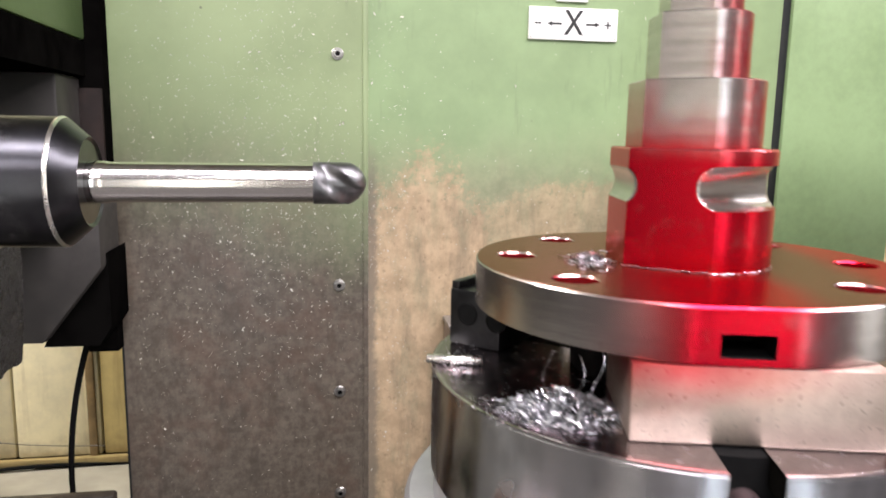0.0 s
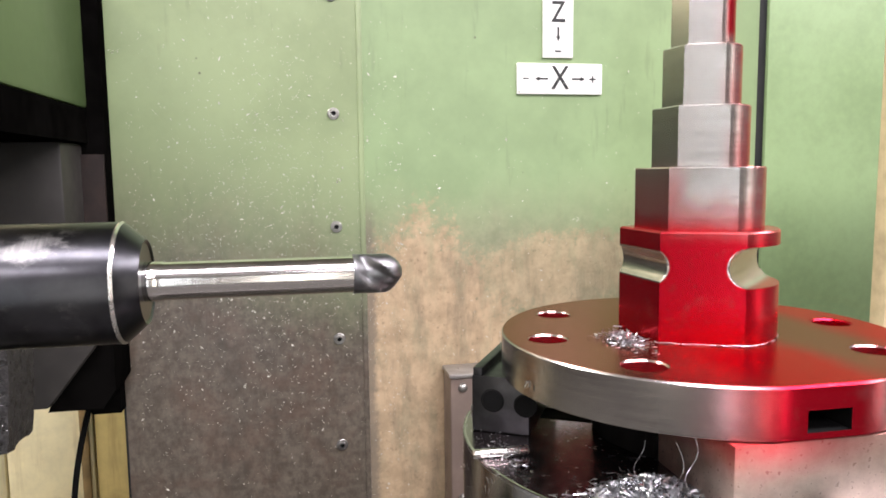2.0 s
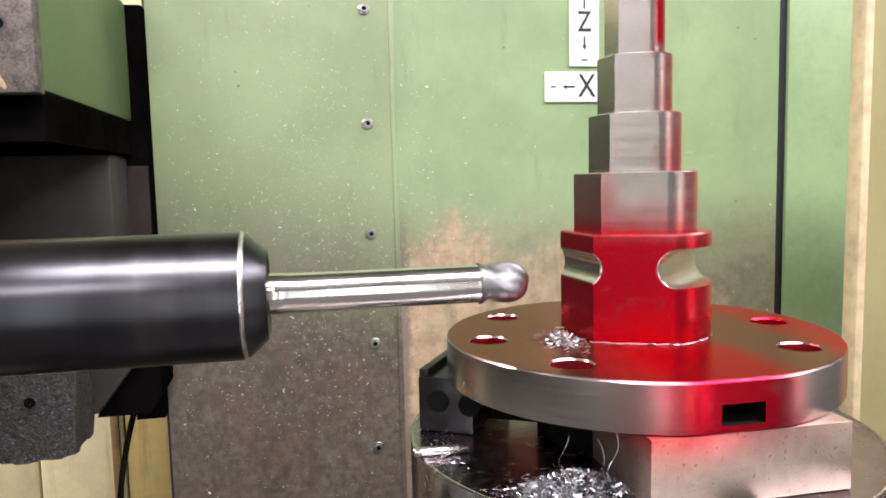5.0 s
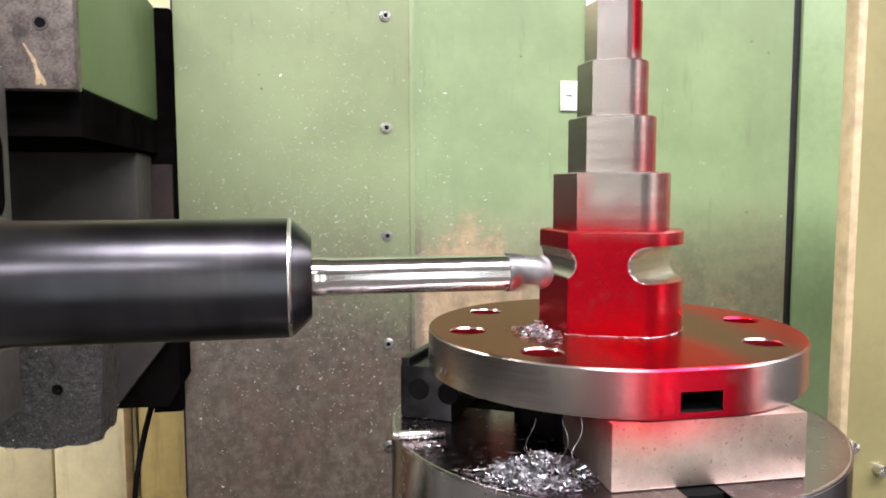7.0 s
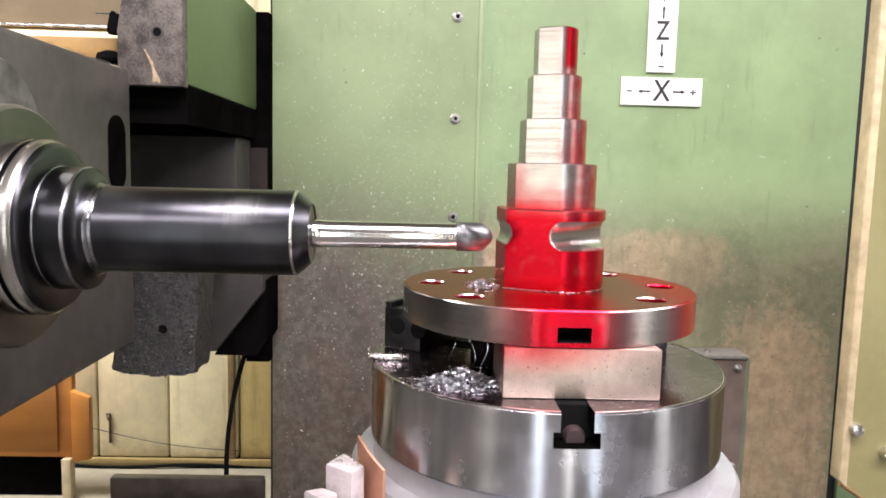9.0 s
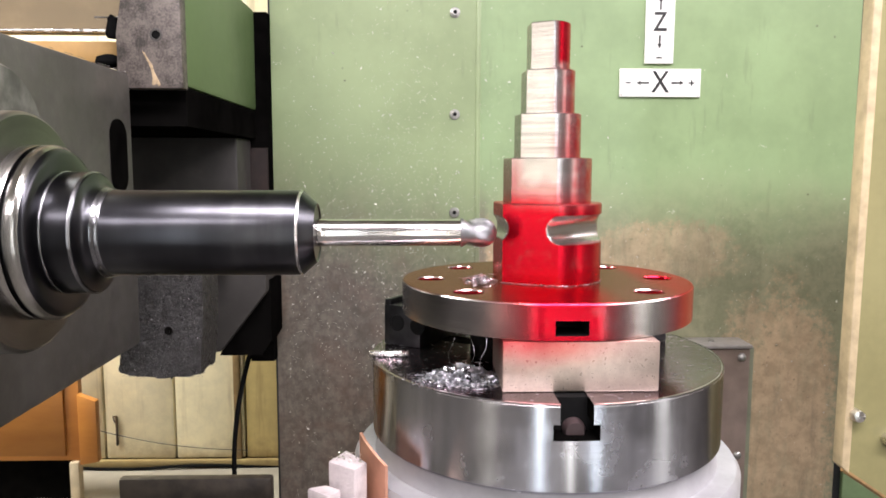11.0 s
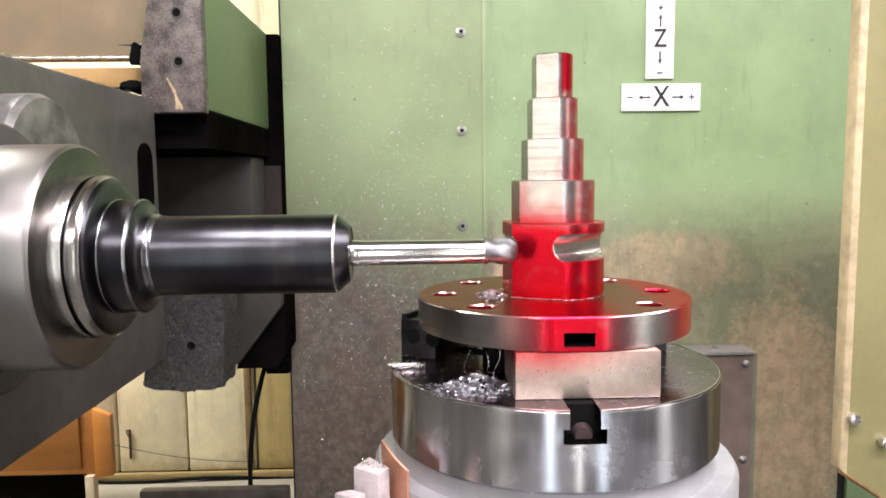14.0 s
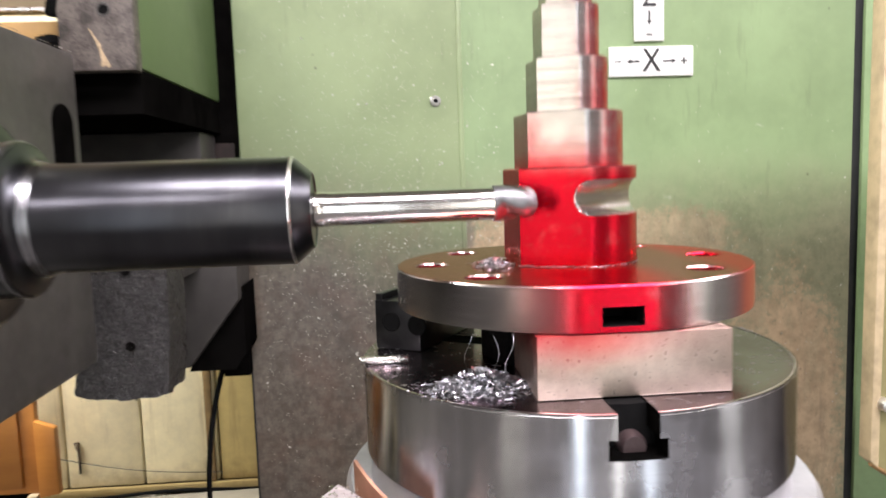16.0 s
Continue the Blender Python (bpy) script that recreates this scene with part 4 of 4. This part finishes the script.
part("slot_shade_core", lathe([(0.0845, zb + 0.0001), (0.0845, CZ1 - 0.0006)], 24), SCREW_HOLE, chuck)


def chip_pile(name, label, cx, cy, sx, sy, z0, height, count, size, seed):
    rnd = random.Random(seed)
    ob = on_table(name, label, "metal chips", kind="stuff")
    bm = bmesh.new()
    for i in range(count):
        u, v = rnd.gauss(0, 0.42), rnd.gauss(0, 0.42)
        d = min(1.0, math.hypot(u, v))
        p = Vector((cx + u * sx, cy + v * sy, z0 + rnd.random() * height * (1 - d)))
        d1 = Vector((rnd.gauss(0, 1), rnd.gauss(0, 1), rnd.gauss(0, 0.5))).normalized()
        d2 = d1.cross(Vector((rnd.gauss(0, 1), rnd.gauss(0, 1), rnd.gauss(0, 1)))).normalized()
        L, w = size * rnd.uniform(0.7, 2.8), size * rnd.uniform(0.07, 0.2)
        bend = d1.cross(d2) * L * rnd.uniform(-0.3, 0.3)
        row = []
        for s in (-0.5, -0.17, 0.17, 0.5):
            c = p + d1 * L * s + bend * (1 - 4 * s * s)
            c.z = max(c.z, z0 + 0.0004)
            row.append((bm.verts.new(c - d2 * w), bm.verts.new(c + d2 * w)))
        for a, b in zip(row, row[1:]):
            bm.faces.new((a[0], a[1], b[1], b[0]))
    part("chips", bm, CHIP, ob, smooth=0)
    return ob


TABLE = [work, chuck]
TABLE.append(chip_pile("chip_pile", "heap of bright steel chips on the chuck", -0.050, -0.058, 0.022, 0.014, 1.1668, 0.0085, 3000, 0.0017, 3))
TABLE.append(chip_pile("chip_heap", "small heap of steel chips at the workpiece foot", -0.0375, -0.013, 0.008, 0.017, 1.2090, 0.004, 620, 0.0014, 5))
TABLE.append(chip_pile("scattered_chips", "loose steel chips scattered over chuck and jaw", -0.088, -0.010, 0.008, 0.026, 1.1670, 0.002, 70, 0.0012, 8))
rnd = random.Random(21)
nicks = on_table("clinging_chips", "bright chip slivers clinging to flange and chuck rims", "metal chips", kind="stuff")
bm = bmesh.new()
for i in range(16):
    on_flange = i % 2 == 0
    R, z0, z1 = (FR + 0.0006, FZ0 + 0.002, FZ1 - 0.001) if on_flange else (CR + 0.0006, CZ1 - 0.020, CZ1 - 0.001)
    a = radians(rnd.uniform(-200, -158))
    z = rnd.uniform(z0, z1)
    L, w, lean = rnd.uniform(0.0005, 0.0022), rnd.uniform(0.00015, 0.0005), rnd.uniform(-1.5, 1.5)
    p, t = Vector((R * math.cos(a), R * math.sin(a), z)), Vector((-math.sin(a), math.cos(a), 0))
    d = (Vector((0, 0, 1)) + t * lean).normalized() * L
    out = Vector((math.cos(a), math.sin(a), 0)) * w
    v = [bm.verts.new(p - d - t * w), bm.verts.new(p - d + t * w + out), bm.verts.new(p + d + t * w), bm.verts.new(p + d - t * w + out)]
    bm.faces.new(v)
part("slivers", bm, BRIGHT_EDGE, nicks, smooth=0)
TABLE.append(nicks)
rnd = random.Random(4)
for i, (x, y, z) in enumerate(((-0.046, -0.070, 1.1895), (-0.040, -0.068, 1.1900), (-0.055, -0.062, 1.1890))):
    curl = on_table("curled_chip", "long curled steel chip hanging under the flange", "metal chip", group="hanging chips")
    pts = [(x + 0.0016 * math.sin(5 * s + i), y + 0.0014 * math.cos(6 * s + i), z - 0.017 * s) for s in [k / 12 for k in range(13)]]
    part("strand", tube(pts, 0.00008 + 0.00006 * (i == 1), None, 5), CHIP, curl)
    TABLE.append(curl)

# rotary table under the chuck: it slides, but does not turn
SLIDE = []
base = thing("rotary_table", "bright turned rotary table body under the chuck", "rotary table", at=pose(AX, AY, 0))
part("plate", lathe([(0.104, 0.86), (0.106, 0.862), (0.1083, 1.098), (0.1083, 1.109), (0.1060, 1.1125), (0.0965, 1.1130), (0.0950, 1.1165), (0.0950, 1.1238)], 128), PALE_CAST, base)
part("foot", lathe([(0.15, 0.80), (0.15, 0.845), (0.135, 0.86)], 96), CAST_GREY, base)
SLIDE.append(base)
table = thing("machine_table", "dark oily machine table carrying the rotary table", "table", at=pose(AX, AY, 0))
part("top", box(-0.32, 0.5, -0.22, 0.30, 0.74, 0.7995, 0.004), CAST_GREY, table)
part("saddle", box(-0.25, 0.42, -0.18, 0.26, 0.0, 0.739), CAST_DARK, table)
SLIDE.append(table)
clamp = thing("clamp_block", "pale dusty cast clamp block beside the chuck", "clamp", at=pose(AX, AY, 0))
part("block", prism([(-0.1160, -0.0610), (-0.1020, -0.0715), (-0.0965, -0.0625), (-0.1085, -0.0460)], 0.8005, 1.1265, bevel=0.001), BLOCK_GREY, clamp)
part("lower_lug", prism([(-0.1260, -0.0665), (-0.1140, -0.0765), (-0.1085, -0.0685), (-0.1170, -0.0625)], 0.8005, 1.1155, bevel=0.0015), BLOCK_GREY, clamp, "dusty lower lug")
SLIDE.append(clamp)
crumbs = thing("clamp_crumbs", "bright chips lying on the clamp block", "metal chips", kind="stuff", at=pose(AX, AY, 0))
rnd = random.Random(31)
bm = bmesh.new()
for i in range(60):
    u, v = rnd.random(), rnd.random()
    p = Vector((-0.1140 + 0.015 * u, -0.0605 + 0.012 * v - 0.006 * u, 1.1268 + 0.001 * rnd.random()))
    vs = [bm.verts.new(p + 0.0011 * Vector((rnd.uniform(-1, 1), rnd.uniform(-1, 1), rnd.uniform(0, 0.6)))) for _ in range(3)]
    bm.faces.new(vs)
part("crumbs", bm, BRIGHT_EDGE, crumbs, smooth=0)
SLIDE.append(crumbs)
strap = thing("copper_strap", "brown copper strap bent round the table edge", "strap", at=pose(AX, AY, 0))
bm = bmesh.new()
rows = []
for k in range(13):
    a = radians(-157 + 1.25 * k)
    top = 1.1345 - 0.008 * (k / 12)
    rows.append([bm.verts.new((R * math.cos(a), R * math.sin(a), z)) for R, z in ((0.1093, 1.05), (0.1108, 1.05), (0.1108, top), (0.1093, top))])
for p, q in zip(rows, rows[1:]):
    for i in range(4):
        bm.faces.new((p[i], p[(i + 1) % 4], q[(i + 1) % 4], q[i]))
bm.faces.new(rows[0])
bm.faces.new(rows[-1][::-1])
bmesh.ops.recalc_face_normals(bm, faces=bm.faces[:])
part("sheet", bm, COPPER, strap)
part("pale_pad", box(-0.0965, -0.0800, -0.1000, -0.0900, 1.05, 1.1095, 0.002), plain("pale_copper_pad", (0.62, 0.45, 0.36), 0.45, 0.2, 90, 0.2), strap, "pale worn copper pad")
part("screw", lathe([(0.0055, -0.006), (0.0052, 0.001), (0.001, 0.002)], 16, "y", (-0.0690, -0.1010, 1.1105)), SCREW_HOLE, strap, "black screw head")
SLIDE.append(strap)

# splash door that rides with the table
door = thing("splash_door", "olive painted sheet splash door with tan edge strip and bolts", "machine door", at=pose(AX, AY, 0))
DX, DY = 0.1265 - AX, 0.167 - AY
part("sheet", prism([(DX + 0.007, 0.968), (DX + 0.045, 0.945), (DX + 0.09, 0.90), (DX + 0.5, 0.90), (DX + 0.5, 1.56), (DX + 0.010, 1.56)], DY, DY + 0.004, axis="y"), OLIVE, door)
part("edge_strip", prism([(DX, 0.975), (DX + 0.0085, 0.968), (DX + 0.0115, 1.56), (DX + 0.003, 1.56)], DY - 0.002, DY + 0.016, axis="y", bevel=0.0015), CREAM_EDGE, door, "tan edge strip")
part("lower_lip", tube([(DX + 0.003, DY + 0.002, 0.972), (DX + 0.045, DY + 0.002, 0.944), (DX + 0.09, DY + 0.002, 0.899), (DX + 0.2, DY + 0.002, 0.898)], 0.0028), plain("rusty_lip", (0.22, 0.13, 0.05), 0.6, 0, 120, 0.4), door, "rusty lower lip")
for bx, bz in ((0.1372 - AX, 1.0295), (0.1712 - AX, 1.0045)):
    part("bolt", lathe([(0.0062, 0.0), (0.0062, -0.007), (0.0055, -0.0095), (0.0008, -0.0105)], 20, "y", (bx, DY, bz)), BRIGHT_EDGE, door)
SLIDE.append(door)

# ---- spindle and milling head ----
TIPZ = 1.2380
head = thing("milling_head", "dark grey cast milling head of the machine", "milling head", at=pose(0, 0, 0))
HY = -0.149
HX = -0.5695
part("casting", box(HX - 0.5, HX, HY - 0.30, HY + 0.330, 1.100, 1.360, 0.006), CAST_GREY, head)
slot_outline = [(HY + 0.2945 + 0.0180 * math.cos(a), (1.2995 if math.sin(a) >= 0 else 1.2640) + 0.0155 * math.sin(a)) for a in [2 * math.pi * (k + 0.5) / 24 for k in range(24)]]
part("face_slot", prism(slot_outline, HX - 0.01, HX + 0.0008, axis="x"), CAST_DARK, head, "dark round-ended slot", 0)
rnd = random.Random(17)
bm = None
for i in range(26):
    y = HY + rnd.uniform(-0.2, 0.326)
    L = rnd.uniform(0.002, 0.016)
    bm = tube([(HX - 0.0016, y, 1.3596), (HX - 0.0016, y + L * 0.5, 1.3598), (HX - 0.0016, min(y + L, HY + 0.322), 1.3596)], rnd.uniform(0.0002, 0.0005), bm, 6)
tagged(part("worn_edge", bm, BRIGHT_EDGE, head, "paint rubbed off along the edge"), kind="stuff")
part("nose_boss", lathe([(0.084, HX + 0.0005), (0.084, HX + 0.012), (0.080, HX + 0.016), (0.0005, HX + 0.016)], 72, "x", (0, HY, TIPZ)), CAST_GREY, head, "round grey nose boss")
part("upper_boss", lathe([(0.050, HX + 0.0005), (0.050, HX + 0.022), (0.047, HX + 0.026), (0.0005, HX + 0.026)], 48, "x", (0, HY + 0.070, 1.284)), BOSS, head, "worn round cover boss")
spindle = thing("spindle", "turning steel spindle nose with black tool holder and ball mill", "spindle", at=pose(-0.2565, -0.1125, TIPZ))
rotor = part("tool_holder", lathe([(0.0105, -0.0925), (0.0140, -0.0925), (0.0150, -0.0918), (0.0208, -0.0982), (0.0216, -0.0998), (0.0216, -0.1900), (0.0219, -0.1935)], 72, "x"), BLACK_OXIDE, spindle,
             "black oxide tool holder")
part("bright_rim", lathe([(0.0211, -0.0986), (0.02175, -0.0993), (0.02175, -0.0998), (0.0215, -0.1000)], 72, "x", close=False), BRIGHT_EDGE, rotor, "bright worn front rim")
shank = part("shank", lathe([(0.0068, -0.095), (0.0071, -0.0935), (0.0071, -0.0865), (0.0068, -0.0860), (0.0068, -0.0188), (0.0065, -0.0186)], 48, "x"), SHANK, rotor, "polished round shank")


def shouldered(name, profile, parent, label, face):
    """A turned ring with bright sides and corners, whose flat faces have another finish."""
    bm = lathe(profile, 80, "x")
    for f in bm.faces:
        f.normal_update()
        f.material_index = 1 if abs(f.normal.x) > 0.93 else 0
    return part(name, bm, [RING_STEEL if face is not NOSE_FACE else NOSE_STEEL, face], parent, label)


part("neck_fillet", lathe([(0.0217, -0.1936), (0.0223, -0.1944), (0.0224, -0.1950), (0.0220, -0.1956), (0.0226, -0.1964), (0.0230, -0.1972)], 72, "x", close=False), HOLDER_WORN, rotor, "bright rubbed neck rings")
part("front_collar", lathe([(0.0222, -0.1962), (0.0234, -0.1990), (0.0262, -0.2012), (0.0298, -0.2022), (0.0308, -0.2036), (0.0308, -0.2162), (0.0300, -0.2167)], 80, "x"), BLACK_OXIDE, rotor, "black front collar")
part("collar_edge", lathe([(0.0303, -0.2026), (0.0310, -0.2033), (0.0311, -0.2039), (0.0307, -0.2041)], 80, "x", close=False), HOLDER_WORN, rotor, "rubbed bright collar edge")
part("collar_seam", lathe([(0.0307, -0.2160), (0.0312, -0.2164), (0.0313, -0.2169), (0.0308, -0.2174)], 80, "x", close=False), HOLDER_WORN, rotor, "thin bright seam ring")
part("rear_collar", lathe([(0.0306, -0.2168), (0.0395, -0.2172), (0.0418, -0.2186), (0.0426, -0.2202)], 80, "x"), BLACK_OXIDE, rotor, "black rear collar face")
shouldered("bright_ring", [(0.0424, -0.2198), (0.0438, -0.2212), (0.0440, -0.2222), (0.0440, -0.2250), (0.0436, -0.2254), (0.0412, -0.2258), (0.0412, -0.2276), (0.0436, -0.2280), (0.0440, -0.2286), (0.0440, -0.2345)], rotor, "bright double ring with a dark groove", BLACK_OXIDE)
shouldered("nose_disc", [(0.0430, -0.2340), (0.0588, -0.2352), (0.0602, -0.2364), (0.0608, -0.2380), (0.0608, -0.2720), (0.0590, -0.2735), (0.0590, -0.2850)], rotor, "worn steel nose disc", NOSE_FACE)
part("quill", lathe([(0.0720, -0.2790), (0.0740, -0.2810), (0.0740, -0.335)], 72, "x"), CAST_GREY, spindle, "grey quill sleeve")

# two-flute ball nose cutter
bm = bmesh.new()
RT = 0.0074
rings = []
seg = 40
steps = 34
for i in range(steps + 1):
    xx = -0.0187 + 0.0187 * i / steps
    rr = RT if xx < -RT else math.sqrt(max(0.0, RT * RT - (xx + RT) ** 2))
    twist = 2.3 * (xx + 0.0187) / 0.0187
    ring = []
    for k in range(seg):
        a = 2 * math.pi * k / seg
        c = math.cos(2 * (a - twist))
        run = max(0.0, min(1.0, (xx + 0.0178) / 0.004))
        depth = 0.0 if c > 0.15 else min(1.0, (0.15 - c) / 0.75)
        r = rr * (1 - 0.36 * run * depth ** 0.8)
        ring.append(bm.verts.new((xx, max(r, 0.00005) * math.cos(a), max(r, 0.00005) * math.sin(a))))
    rings.append(ring)
for a, b in zip(rings, rings[1:]):
    for k in range(seg):
        j = (k + 1) % seg
        bm.faces.new((a[k], a[j], b[j], b[k]))
bm.faces.new(rings[0][::-1])
bm.faces.new(rings[-1])
bmesh.ops.recalc_face_normals(bm, faces=bm.faces[:])
part("cutter_tip", bm, CARBIDE, rotor, "dark coated ball nose cutting tip", 40)

# ---- flecks of swarf that stick to the guard ----
flecks = thing("stuck_flecks", "fine bright swarf flecks stuck to the guard", "metal chips", kind="stuff")
rnd = random.Random(11)
bm = bmesh.new()
for i in range(3600):
    if i < 2850:
        x = rnd.uniform(-0.50, -0.16)
        z = rnd.gauss(1.14, 0.17)
        if rnd.random() < 0.35:
            x, z = rnd.gauss(-0.33, 0.06), rnd.gauss(1.25, 0.14)
    else:
        x, z = rnd.uniform(-0.2, 0.34), rnd.gauss(1.05, 0.2)
    if i >= 3560:
        # thicker splashes at the edge of the sheet and behind the workpiece
        cx, cz = ((-0.504, 1.421), (0.077, 1.208), (0.206, 1.306))[i % 3]
        x, z = rnd.gauss(cx, 0.004), rnd.gauss(cz, 0.0015)
    if not 0.72 < z < 1.52:
        continue
    s = rnd.uniform(0.00022, 0.0008) * (2.0 if rnd.random() < 0.08 else 1.0)
    a = rnd.uniform(0, 6.28)
    y = PY - 0.0012
    u, w = Vector((math.cos(a), 0, math.sin(a))) * s * rnd.uniform(1, 2.2), Vector((-math.sin(a), 0, math.cos(a))) * s * 0.7
    p = Vector((x, y, z))
    vs = [bm.verts.new(p - u), bm.verts.new(p + w + Vector((0, -s * rnd.random(), 0))), bm.verts.new(p + u), bm.verts.new(p - w)]
    bm.faces.new(vs)
part("flecks", bm, CHIP_DULL, flecks, smooth=0)


# ---- what moves ----
def motions():
    # the table runs over quickly, then feeds the work slowly on to the cutter
    slide = [(0.0, 0.0885), (3.6, 0.0885), (3.9, 0.080), (4.5, 0.051), (5.0, 0.024), (5.4, 0.009), (5.7, 0.0057), (6.0, 0.0052), (7.0, 0.0040), (8.0, 0.0022),
             (9.0, 0.0), (11.5, -0.0048), (12.5, -0.0069), (13.5, -0.0090), (14.5, -0.0107), (15.5, -0.0124), (16.0, -0.0131)]
    turn = [(0.0, -14.36), (0.5, -10.42), (1.0, -6.46), (1.5, -2.36), (1.8, -0.2), (2.0, 0.0)]
    both = [(0.0, 0.0885, -14.36)] + [(t, 0.0885, a) for t, a in turn[1:]] + [(t, d, 0.0) for t, d in slide[1:]]
    for ob in TABLE:
        walk(ob, [(t, pose(AX + d, AY, 0, 0, 0, a)) for t, d, a in both])
    for ob in SLIDE:
        walk(ob, [(t, pose(AX + d, AY, 0)) for t, d in slide])
    across = [(0.0, -0.1125), (2.3, -0.1128), (2.6, -0.1175), (3.0, -0.1252), (3.3, -0.1345), (3.5, -0.1445), (3.7, -0.1486), (4.0, -0.1490), (16.0, -0.1490)]
    walk(spindle, [(t, pose(-0.2565, y, TIPZ)) for t, y in across])
    walk(head, [(t, pose(0, y + 0.1490, 0)) for t, y in across])
    # the spindle starts to turn after two seconds
    spin, angle, t = [(0.0, pose(0, 0, 0, 35))], 35.0, 2.3
    while t < 16.0 + 1e-6:
        spin.append((t, pose(0, 0, 0, angle % 360)))
        rate = min(80.0, 14.0 + (t - 2.3) * 330)
        angle += rate
        t += 1 / 30
    walk(rotor, spin)


motions()
